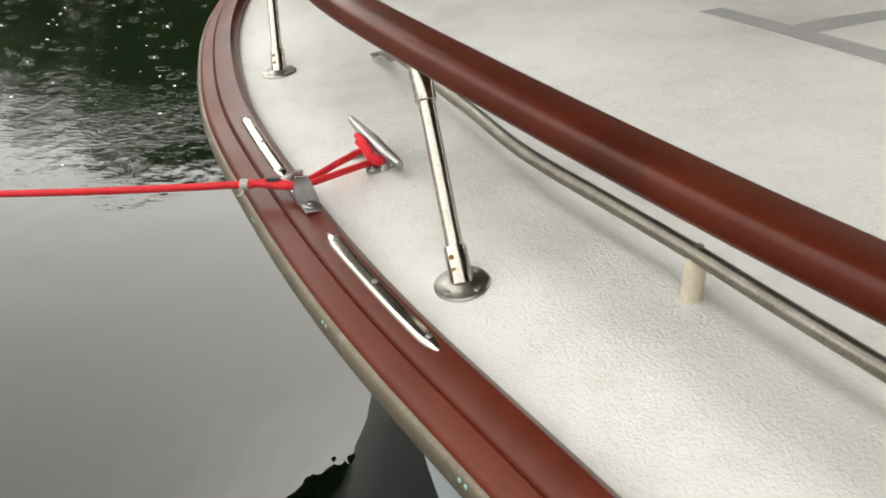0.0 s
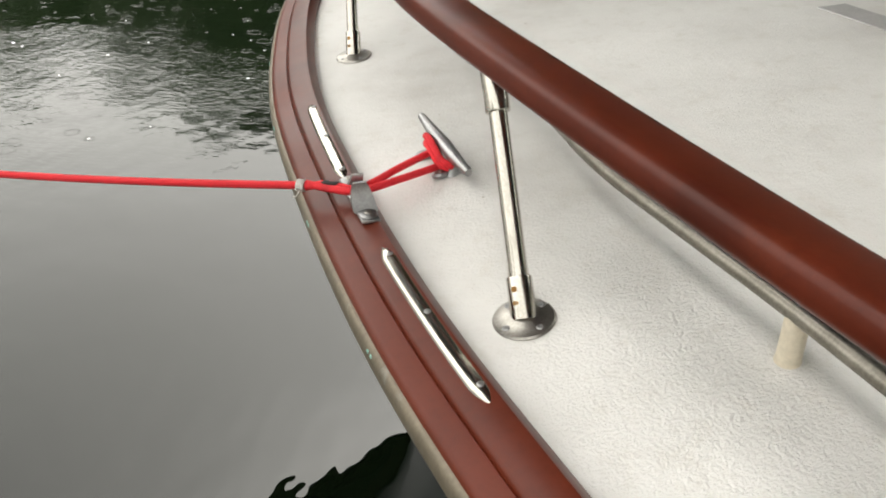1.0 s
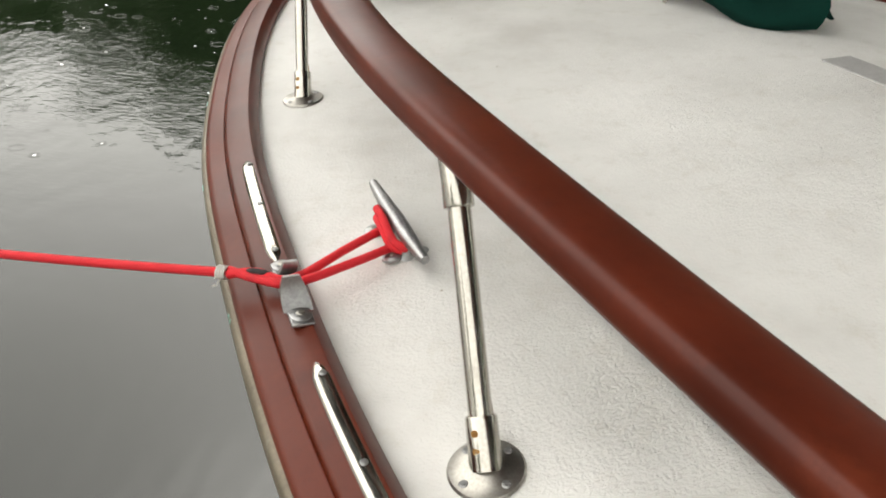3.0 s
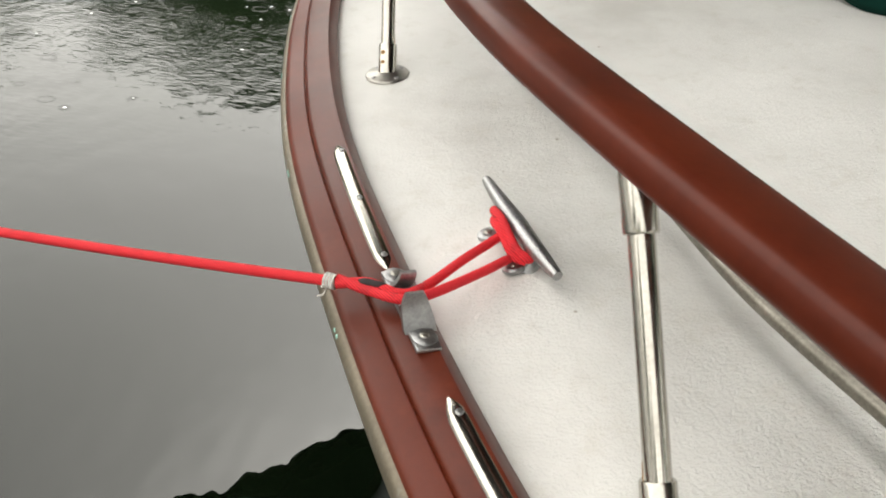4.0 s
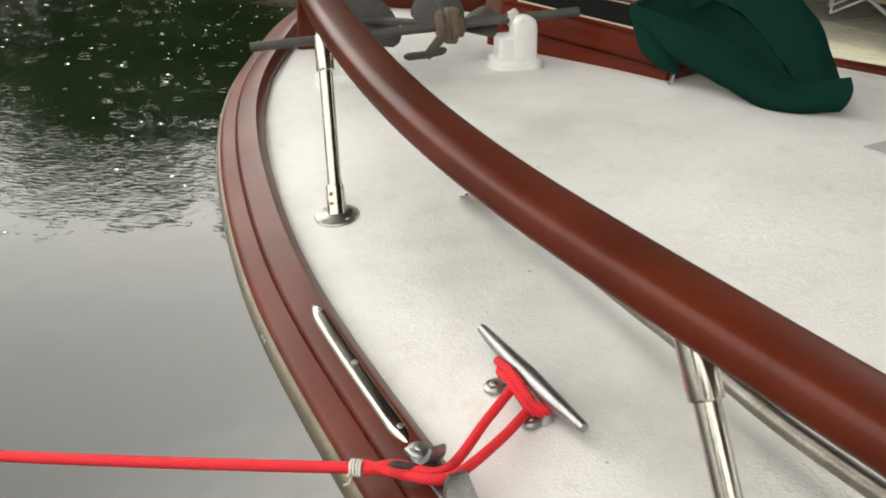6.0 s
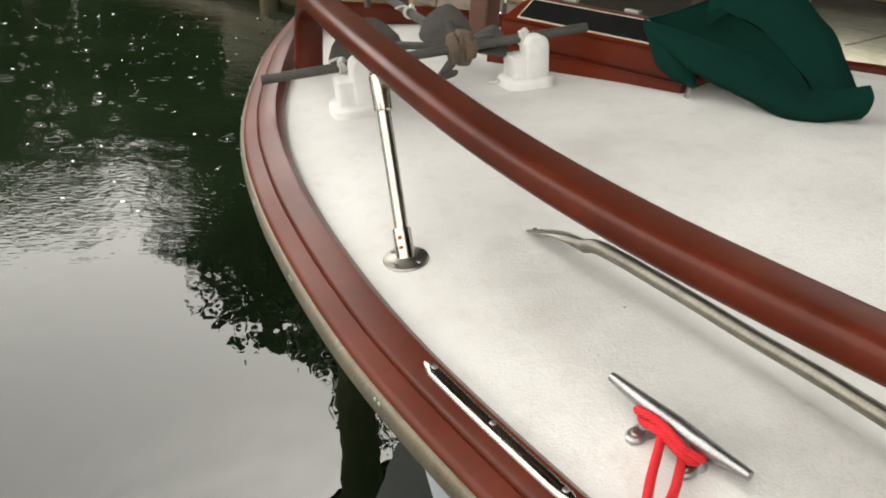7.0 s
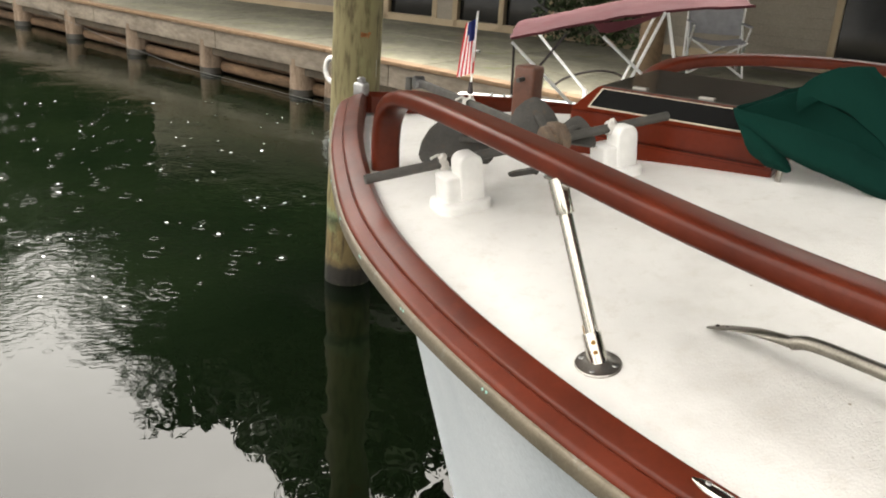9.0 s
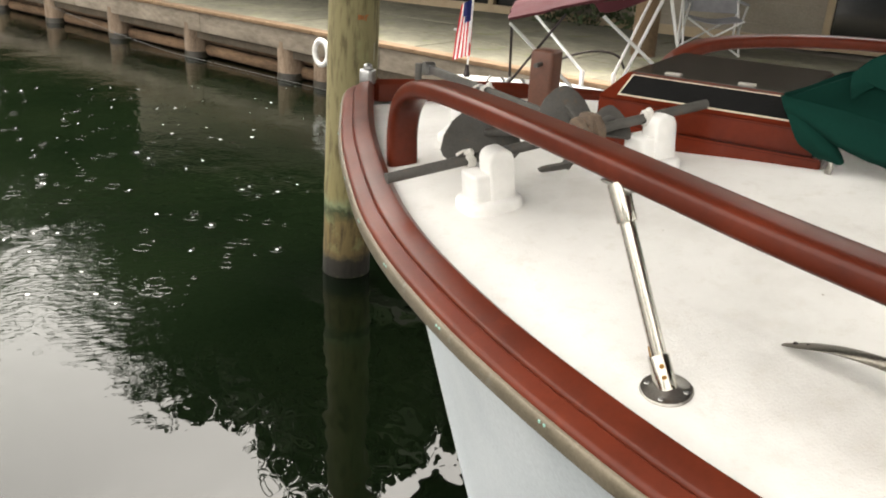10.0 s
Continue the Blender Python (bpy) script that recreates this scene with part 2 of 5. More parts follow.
def piling_wood():
    """Weathered round timber: pale mossy wood above, a green tide ring, bare brown wood, and a wet black foot."""
    m, nt, b = node_mat("mossy_piling_wood")
    tc = nt.nodes.new("ShaderNodeTexCoord")
    sep = nt.nodes.new("ShaderNodeSeparateXYZ")
    nt.links.new(tc.outputs["Object"], sep.inputs[0])
    streak = noise_tex(nt, 9, 5, 0.65, (3, 3, 0.5))
    mott = noise_tex(nt, 12, 5, 0.7)
    hgt = nt.nodes.new("ShaderNodeMath")
    hgt.operation = "MULTIPLY_ADD"
    hgt.inputs[1].default_value = 0.16
    nt.links.new(mott, hgt.inputs[0])
    nt.links.new(sep.outputs["Z"], hgt.inputs[2])
    mr = nt.nodes.new("ShaderNodeMapRange")
    mr.inputs["From Min"].default_value, mr.inputs["From Max"].default_value = 0.58, 1.68
    nt.links.new(hgt.outputs[0], mr.inputs["Value"])
    tide = ramp(nt, mr.outputs[0], [(0.02, (0.010, 0.009, 0.007)), (0.19, (0.016, 0.014, 0.010)), (0.24, (0.12, 0.088, 0.038)), (0.42, (0.145, 0.108, 0.046)), (0.48, (0.035, 0.05, 0.02)), (0.53, (0.18, 0.21, 0.125)), (0.58, (0.19, 0.165, 0.078)), (1.0, (0.195, 0.172, 0.092))])
    col = blend(nt, tide, ramp(nt, streak, [(0.33, (0.42, 0.37, 0.30)), (0.52, (1.12, 1.10, 1.0))]), 1.0, "MULTIPLY")
    col = blend(nt, col, (0.24, 0.26, 0.12), ramp(nt, noise_tex(nt, 6, 5, 0.7), [(0.56, (0, 0, 0)), (0.72, (0.55, 0.55, 0.55))]))
    nt.links.new(col, b.inputs["Base Color"])
    b.inputs["Roughness"].default_value = 0.8
    bump(nt, b, streak, 0.6, 0.012)
    return m


PILE = piling_wood()
PILE_WET = simple("wet_piling_wood", (0.016, 0.013, 0.009), (0.035, 0.030, 0.020), 5, 0.35, 0, 40, 0.4, 0.006)
DOCKWOOD = simple("weathered_dock_wood", (0.15, 0.122, 0.092), (0.30, 0.255, 0.20), 1.5, 0.85, 0, 7, 0.4, 0.006, (1, 1, 3), vary=0.14)
EDGEWOOD = simple("orange_brown_edge_board", (0.14, 0.085, 0.045), (0.22, 0.145, 0.085), 1.8, 0.85, 0, 18, 0.4, 0.006, (1, 6, 6), vary=0.1)
MOSSWOOD = simple("mossy_dock_slabs", (0.105, 0.10, 0.072), (0.22, 0.21, 0.155), 0.9, 0.85, 0, 9, 0.4, 0.006, c3=(0.12, 0.145, 0.03), vary=0.12)
LOGWOOD = simple("orange_brown_log", (0.045, 0.026, 0.014), (0.165, 0.10, 0.055), 1.6, 0.8, 0, 9, 0.6, 0.012, (1, 1, 4), vary=0.2)
BARKWOOD = simple("orange_brown_pile_wood", (0.11, 0.074, 0.048), (0.29, 0.215, 0.155), 4, 0.85, 0, 30, 0.5, 0.008, (3, 3, 0.6), vary=0.16)
DARKWOOD = simple("dark_wet_timber", (0.045, 0.036, 0.026), (0.10, 0.075, 0.05), 2, 0.7, 0, 20, 0.4, 0.01, vary=0.2)
SIDING = simple("beige_siding_paint", (0.27, 0.238, 0.195), (0.33, 0.295, 0.243), 1.5, 0.7, 0, 40, 0.1, 0.003)
TRIM_T = simple("tan_trim_paint", (0.36, 0.28, 0.18), (0.44, 0.35, 0.24), 2, 0.7)
MAROON = simple("maroon_awning_cloth", (0.062, 0.011, 0.016), (0.092, 0.017, 0.023), 3, 0.85, 0, 200, 0.2)
ALU = simple("white_aluminium_tube", (0.68, 0.68, 0.67), (0.78, 0.78, 0.77), 10, 0.35, 0.2)
GREY_CLOTH = simple("grey_chair_cloth", (0.24, 0.24, 0.26), (0.34, 0.34, 0.36), 8, 0.9, 0, 200, 0.2)
ROOFING = simple("dark_roof_boards", (0.022, 0.019, 0.016), (0.045, 0.038, 0.03), 1.5, 0.85, 0, 20, 0.3, 0.006, (1, 8, 8))
SHINGLE = simple("dark_shingle_roof", (0.030, 0.028, 0.022), (0.055, 0.052, 0.040), 2.5, 0.9, 0, 25, 0.4, 0.01)
LEAF = simple("tree_leaves", (0.030, 0.050, 0.018), (0.065, 0.095, 0.035), 0.9, 0.7, 0, 9, 0)
BARK = simple("tree_bark", (0.08, 0.065, 0.05), (0.13, 0.11, 0.085), 3, 0.9, 0, 25, 0.4, 0.02)
EARTH = simple("bank_earth", (0.08, 0.085, 0.05), (0.13, 0.12, 0.08), 0.4, 0.95, 0, 6, 0.3, 0.02)
FLAG_R = simple("red_cloth", (0.55, 0.03, 0.05), (0.62, 0.05, 0.07), 20, 0.8)
FLAG_W = simple("white_cloth", (0.74, 0.73, 0.72), (0.80, 0.79, 0.78), 20, 0.8)
FLAG_B = simple("blue_cloth", (0.025, 0.035, 0.16), (0.035, 0.05, 0.2), 20, 0.8)
STRIPE = simple("smooth_grey_deck_band", (0.36, 0.355, 0.345), (0.43, 0.42, 0.41), 9, 0.5, 0, 120, 0.1)

# ---- building helpers ----
ORIGIN = {}


def thing(name, at, label, category, group="", kind=""):
    e = new(name)
    e.location = at
    e.empty_display_size = 0.05
    ORIGIN[e.name] = Vector(at)
    return tagged(e, label, category, group, kind)


def part(name, bm, mat, parent=None, label="", smooth=True):
    """Links a bmesh, made in world places, as one mesh under a thing or a part."""
    me = bpy.data.meshes.new(name)
    org = ORIGIN[parent.name] if parent else Vector((0, 0, 0))
    if parent:
        bmesh.ops.translate(bm, verts=bm.verts, vec=-org)
    bmesh.ops.recalc_face_normals(bm, faces=bm.faces)
    bm.to_mesh(me)
    bm.free()
    if smooth:
        for p in me.polygons:
            p.use_smooth = True
        me.set_sharp_from_angle(angle=radians(38))
    for m in mat if isinstance(mat, (list, tuple)) else [mat]:
        me.materials.append(m)
    ob = new(name, me)
    ORIGIN[ob.name] = org
    if parent:
        ob.parent = parent
    if label:
        ob["label"] = label
    return ob


def whole(name, bm, mat, label, category, group="", kind="", smooth=True):
    """A thing of one mesh, with its origin at the foot of its middle."""
    lo = Vector([min(v.co[i] for v in bm.verts) for i in range(3)])
    hi = Vector([max(v.co[i] for v in bm.verts) for i in range(3)])
    at = Vector(((lo.x + hi.x) / 2, (lo.y + hi.y) / 2, lo.z))
    bmesh.ops.translate(bm, verts=bm.verts, vec=-at)
    ob = part(name, bm, mat, None, "", smooth)
    ob.location = at
    ORIGIN[ob.name] = at
    return tagged(ob, label, category, group, kind)


def axes(x, y, z, o):
    return Matrix(((x.x, y.x, z.x, o.x), (x.y, y.y, z.y, o.y), (x.z, y.z, z.z, o.z), (0, 0, 0, 1)))


def frame_to(o, zdir, xhint=Vector((1, 0, 0))):
    """A frame at o whose z runs along zdir."""
    z = Vector(zdir).normalized()
    x = Vector(xhint) - z * z.dot(Vector(xhint))
    if x.length < 1e-4:
        x = z.orthogonal()
    x.normalize()
    return axes(x, z.cross(x), z, Vector(o))


def add_box(bm, m, sx, sy, sz, bev=0.0, seg=2):
    """A box with its middle at the frame m."""
    r = bmesh.ops.create_cube(bm, size=1.0)
    bmesh.ops.scale(bm, vec=(sx, sy, sz), verts=r["verts"])
    vs = r["verts"]
    if bev:
        es = list({e for v in vs for e in v.link_edges})
        rr = bmesh.ops.bevel(bm, geom=es, offset=bev, segments=seg, affect="EDGES", profile=0.5)
        vs = list({v for f in rr["faces"] for v in f.verts} | {v for v in vs if v.is_valid})
        seen, stack = set(vs), list(vs)
        while stack:
            v = stack.pop()
            for e in v.link_edges:
                w = e.other_vert(v)
                if w not in seen:
                    seen.add(w)
                    stack.append(w)
        vs = list(seen)
    bmesh.ops.transform(bm, matrix=m, verts=vs)


def add_lathe(bm, m, prof, seg=24, cap=True):
    """Turns (radius, height) pairs about the frame's z."""
    rings = []
    for r, h in prof:
        rings.append([bm.verts.new(m @ Vector((r * math.cos(2 * math.pi * i / seg), r * math.sin(2 * math.pi * i / seg), h))) for i in range(seg)])
    for a, b in zip(rings, rings[1:]):
        for i in range(seg):
            j = (i + 1) % seg
            bm.faces.new((a[i], a[j], b[j], b[i]))
    if cap:
        bm.faces.new(rings[0][::-1])
        bm.faces.new(rings[-1])


def add_tube(bm, pts, r, seg=12, radii=None):
    """A round tube along points."""
    pts = [Vector(p) for p in pts]
    rings, x = [], None
    for i, p in enumerate(pts):
        t = (pts[min(i + 1, len(pts) - 1)] - pts[max(i - 1, 0)]).normalized()
        if x is None:
            x = t.orthogonal().normalized()
        x = (x - t * t.dot(x)).normalized()
        y = t.cross(x)
        rr = radii[i] if radii else r
        rings.append([bm.verts.new(p + rr * (math.cos(2 * math.pi * k / seg) * x + math.sin(2 * math.pi * k / seg) * y)) for k in range(seg)])
    for a, b in zip(rings, rings[1:]):
        for i in range(seg):
            j = (i + 1) % seg
            bm.faces.new((a[i], a[j], b[j], b[i]))
    bm.faces.new(rings[0][::-1])
    bm.faces.new(rings[-1])


def add_sweep(bm, frames, prof, closed=True, cap=True):
    """Carries an outline (side, up) along frames (place, side, up)."""
    rings = [[bm.verts.new(p + a * sx + b * sz) for sx, sz in prof] for p, a, b in frames]
    n = len(prof)
    for r0, r1 in zip(rings, rings[1:]):
        for i in range(n if closed else n - 1):
            j = (i + 1) % n
            bm.faces.new((r0[i], r0[j], r1[j], r1[i]))
    if cap and closed:
        bm.faces.new(rings[0][::-1])
        bm.faces.new(rings[-1])


def spline(pts, n):
    """A smooth curve through points, n steps in each stretch."""
    pts = [Vector(p) for p in pts]
    out = []
    for i in range(len(pts) - 1):
        p0, p1, p2 = pts[max(i - 1, 0)], pts[i], pts[i + 1]
        p3 = pts[min(i + 2, len(pts) - 1)]
        if i == 0:
            p0 = 2 * p1 - p2
        if i == len(pts) - 2:
            p3 = 2 * p2 - p1
        for k in range(n):
            t = k / n
            out.append(0.5 * (2 * p1 + (p2 - p0) * t + (2 * p0 - 5 * p1 + 4 * p2 - p3) * t * t + (3 * p1 - p0 - 3 * p2 + p3) * t ** 3))
    out.append(pts[-1])
    return out


def fair(pts, times):
    for _ in range(times):
        pts = [pts[0]] + [(a + 2 * b + c) / 4 for a, b, c in zip(pts, pts[1:], pts[2:])] + [pts[-1]]
    return pts


UP = Vector((0, 0, 1))


def add_screw(bm, at, axis, r=0.005):
    m = frame_to(at, axis)
    add_lathe(bm, m, [(r, -0.002), (r, 0.0006), (r * 0.8, 0.0016), (r * 0.3, 0.0019)], 12)
    add_box(bm, m @ pose(0, 0, 0.0016), r * 1.5, r * 0.24, 0.0012)
    add_box(bm, m @ pose(0, 0, 0.0016, 0, 0, 90), r * 1.5, r * 0.24, 0.0012)


# ---- ground, water, far shore ----
bm = bmesh.new()
bmesh.ops.create_grid(bm, x_segments=60, y_segments=60, size=60)
for v in bm.verts:
    v.co += Vector((0, 30, WATER))
whole("water", bm, WATER_M, "dark green rain-dimpled canal water", "water", kind="structure")

bm = bmesh.new()
bmesh.ops.create_grid(bm, x_segments=40, y_segments=40, size=700)
for v in bm.verts:
    v.co += Vector((0, 30, WATER - 1.6))
whole("ground", bm, EARTH, "muddy ground under the water and far banks", "ground", kind="structure")

# ---- the boat ----


def deck_z(u, v):
    s = u if u < 2.6 else 2.6 + (u - 2.6) * 0.5
    crown = max(0.0, 1 - (v / 1.05) ** 2) ** 1.2 * min(1.0, max(u, 0.0) / 1.3)
    return 1.738 + 0.0446 * s - 0.0692 * v * v + 0.034 * crown


boat = thing("motorboat", (*(S + AFT * 3.0), 0.0), "white motorboat with red-brown varnished rails, moored under a roof", "boat")

# plan of the toe rail's inner edge on the port side: u, v, z of its top
EDGE = [(0.0, -0.015, 1.825), (0.09, -0.145, 1.820), (0.328, -0.459, 1.800), (0.579, -0.735, 1.768), (0.76, -0.905, 1.750), (0.973, -1.062, 1.735),
        (1.251, -1.225, 1.720), (1.616, -1.395, 1.712), (2.027, -1.526, 1.706), (2.4, -1.620, 1.702), (2.794, -1.684, 1.700), (3.5, -1.785, 1.700), (5.2, -1.92, 1.700)]
LINE = [Vector((p.x, min(p.y + 0.014 * min(1, p.x / 1.2), -0.004), p.z)) for p in fair(spline(EDGE, 10), 3)]


def rail_frames(side):
    """Places along the inner edge of the toe rail with the outboard and upward ways; side -1 is port."""
    pts = [B(u, v if side < 0 else -v, z) for u, v, z in LINE]
    out = []
    for i, p in enumerate(pts):
        t = pts[min(i + 1, len(pts) - 1)] - pts[max(i - 1, 0)]
        t.z = 0
        t.normalize()
        nrm = Vector((t.y, -t.x, 0)) * (1 if side < 0 else -1)
        out.append((p, nrm if nrm.dot(Vector((*(STB * side), 0))) > 0 or i < 3 else -nrm, UP))
    p, a, b = out[0]
    out[0] = (p, Vector((*(-AFT), 0)), b)
    return out


INNER_BOARD = [(-0.004, -0.075), (-0.004, -0.017), (-0.0025, -0.013), (0.0125, -0.0008), (0.0155, 0.0012), (0.0185, 0.0008), (0.055, -0.0115), (0.0588, -0.0145), (0.0600, -0.019), (0.0600, -0.075)]
OUTER_BOARD = [(0.0600, -0.075), (0.0600, -0.0215), (0.0630, -0.0200), (0.0865, -0.0285), (0.0930, -0.0325), (0.0955, -0.039), (0.0955, -0.075)]
STRIP = [(0.0955, -0.078), (0.0955, -0.041), (0.099, -0.042), (0.1025, -0.046), (0.104, -0.054), (0.1035, -0.066), (0.101, -0.075)]
for side in (-1, 1):
    fr = rail_frames(side)
    bm = bmesh.new()
    add_sweep(bm, fr, INNER_BOARD)
    rail = part("toe_rail", bm, RED, boat, "red-brown varnished toe rail with scuffs")
    bm = bmesh.new()
    add_sweep(bm, fr, OUTER_BOARD)
    part("outer_board", bm, RED_WORN, rail)
    bm = bmesh.new()
    add_sweep(bm, fr, STRIP)
    strip = part("rub_strip", bm, BRONZE, rail, "dull tan metal rubbing strip with green spots")
    for k in range(9, len(fr) - 4, 9):
        p, a, b = fr[k]
        for off in (0.0, 0.012):
            bm = bmesh.new()
            q = p + a * 0.1030 + b * -0.051 + a.cross(UP) * off
            add_lathe(bm, frame_to(q, a), [(0.0034, -0.001), (0.0031, 0.0012), (0.0016, 0.0018)], 8)
            part("nail_head", bm, VERDIGRIS, rail, "green corroded nail head")

# half-round guard below the rubbing strip, from amidships aft
bm = bmesh.new()
guard = [p + a * 0.034 - UP * 0.115 for k, (p, a, b) in enumerate(rail_frames(-1)) if LINE[k].x > 1.42]
add_tube(bm, guard, 0.009, 10)
part("hull_guard", bm, DULL_STEEL, boat, "dull metal half-round guard on the hull")

# hull: from the rubbing strip down, flaring in to a stem and a narrow waterline
bm = bmesh.new()
rows = []
for side in (-1, 1):
    fr = rail_frames(side)
    cols = []
    for i, (p, a, b) in enumerate(fr):
        u = LINE[i].x
        half = abs(LINE[i].y)
        top = p + a * 0.050 + b * -0.066
        col = []
        for k in range(11):
            f = k / 10
            z = top.z + (WATER - 0.5 - top.z) * f
            bow = math.exp(-u / 1.15)
            squeeze = 1 - (0.34 + 0.60 * bow) * f ** 0.6
            uu = u + (0.15 + 0.55 * f) * f ** 0.3 * bow if f else u
            vv = side * (half + 0.045) * squeeze
            tip = B(uu, vv, z)
            col.append(bm.verts.new(top if k == 0 else tip))
            col[-1].co.z = z
        cols.append(col)
    for c0, c1 in zip(cols, cols[1:]):
        for k in range(10):
            f = (c0[k], c1[k], c1[k + 1], c0[k + 1])
            bm.faces.new(f)
    rows.append(cols)
for k in range(10):
    bm.faces.new((rows[0][0][k], rows[0][0][k + 1], rows[1][0][k + 1], rows[1][0][k]))
part("hull", bm, HULL_W, boat, "glossy white painted hull side")

# deck
bm = bmesh.new()
grid = []
NV = 48
for i in range(0, len(LINE), 1):
    u, v, z = LINE[i]
    half = abs(v) + 0.004
    row = []
    for k in range(NV + 1):
        vv = -half + 2 * half * k / NV
        row.append(bm.verts.new(B(u, vv, deck_z(u, vv))))
    grid.append(row)
for r0, r1 in zip(grid, grid[1:]):
    for k in range(NV):
        bm.faces.new((r0[k], r0[k + 1], r1[k + 1], r1[k]))
part("deck", bm, DECK, boat, "white painted non-skid deck, stained and speckled")


def deck_p(u, v, dz=0.0):
    return B(u, v, deck_z(u, v) + dz)


def deck_n(u, v):
    e = 0.02
    return (deck_p(u + e, v) - deck_p(u - e, v)).cross(deck_p(u, v + e) - deck_p(u, v - e)).normalized() * 1.0


def to_uv(x, y):
    r = Vector((x, y)) - S
    return r.dot(AFT), r.dot(STB)


def nrm(u, v):
    n = deck_n(u, v)
    return n if n.z > 0 else -n


# smooth grey bands between the non-skid panels, far aft
for (a0, a1) in (((2.04, -0.275), (3.1, -0.575)), ((2.30, -0.345), (2.42, 0.12))):
    bm = bmesh.new()
    pa, pb = Vector(a0), Vector(a1)
    w = (pb - pa).normalized().orthogonal() * 0.040
    prev = None
    for k in range(13):
        c = pa.lerp(pb, k / 12)
        cur = [bm.verts.new(deck_p(c.x + s * w.x, c.y + s * w.y, dz)) for s, dz in ((-1, -0.002), (-0.95, 0.002), (0.95, 0.002), (1, -0.002))]
        if prev:
            for j in range(3):
                bm.faces.new((prev[j], prev[j + 1], cur[j + 1], cur[j]))
        prev = cur
    part("deck_band", bm, STRIPE, boat, "smooth grey band between non-skid panels")


# wooden handrail on raked stanchions
RAIL_PLAN = [(0.500, -0.572, 1.735), (0.497, -0.572, 1.83), (0.520, -0.590, 1.908), (0.59, -0.645, 1.965), (0.72, -0.745, 1.997), (0.966, -0.912, 2.012), (1.274, -1.096, 2.0125),
             (1.604, -1.253, 1.995), (1.90, -1.363, 1.9835), (2.22, -1.445, 1.979), (2.816, -1.538, 1.958), (3.3, -1.611, 1.962), (4.6, -1.751, 1.962)]
SECTION = []
for k in range(28):
    a = 2 * math.pi * k / 28
    c, s_ = math.cos(a), math.sin(a)
    SECTION.append((0.0410 * math.copysign(abs(c) ** 0.50, c), 0.0224 * math.copysign(abs(s_) ** 0.62, s_)))
PORT_RAIL = []
for side in (-1, 1):
    late = 0.0 if side < 0 else 0.34
    pts = fair([B(u + late * math.exp(-(u - 0.48) / 0.8), (v + 0.009) * -side, z + 0.003) for u, v, z in spline(RAIL_PLAN, 8)], 5)
    if side < 0:
        PORT_RAIL = pts
    fr = []
    for i, p in enumerate(pts):
        t = (pts[min(i + 1, len(pts) - 1)] - pts[max(i - 1, 0)]).normalized()
        j = max(i, 24)
        h = pts[min(j + 1, len(pts) - 1)] - pts[j - 1]
        h.z = 0
        h.normalize()
        sd = Vector((h.y, -h.x, 0)) * -side
        sd = (sd - t * t.dot(sd)).normalized()
        up = sd.cross(t)
        if i > 30 and up.z < 0 or (i <= 30 and up.dot(Vector((*(-AFT), 1.0))) < 0):
            up = -up
        fr.append((p, sd, up))
    bm = bmesh.new()
    add_sweep(bm, fr, SECTION)
    part("handrail", bm, RED, boat, "red-brown varnished wooden handrail, arched down at the bow")


def under_rail(y):
    """The underside of the port handrail where it passes y."""
    for p0, p1 in zip(PORT_RAIL[24:], PORT_RAIL[25:]):
        if (p0.y - y) * (p1.y - y) <= 0:
            return p0.lerp(p1, (y - p0.y) / (p1.y - p0.y)) - UP * 0.020 + Vector((-0.010, -0.004, 0))
    return PORT_RAIL[-1]


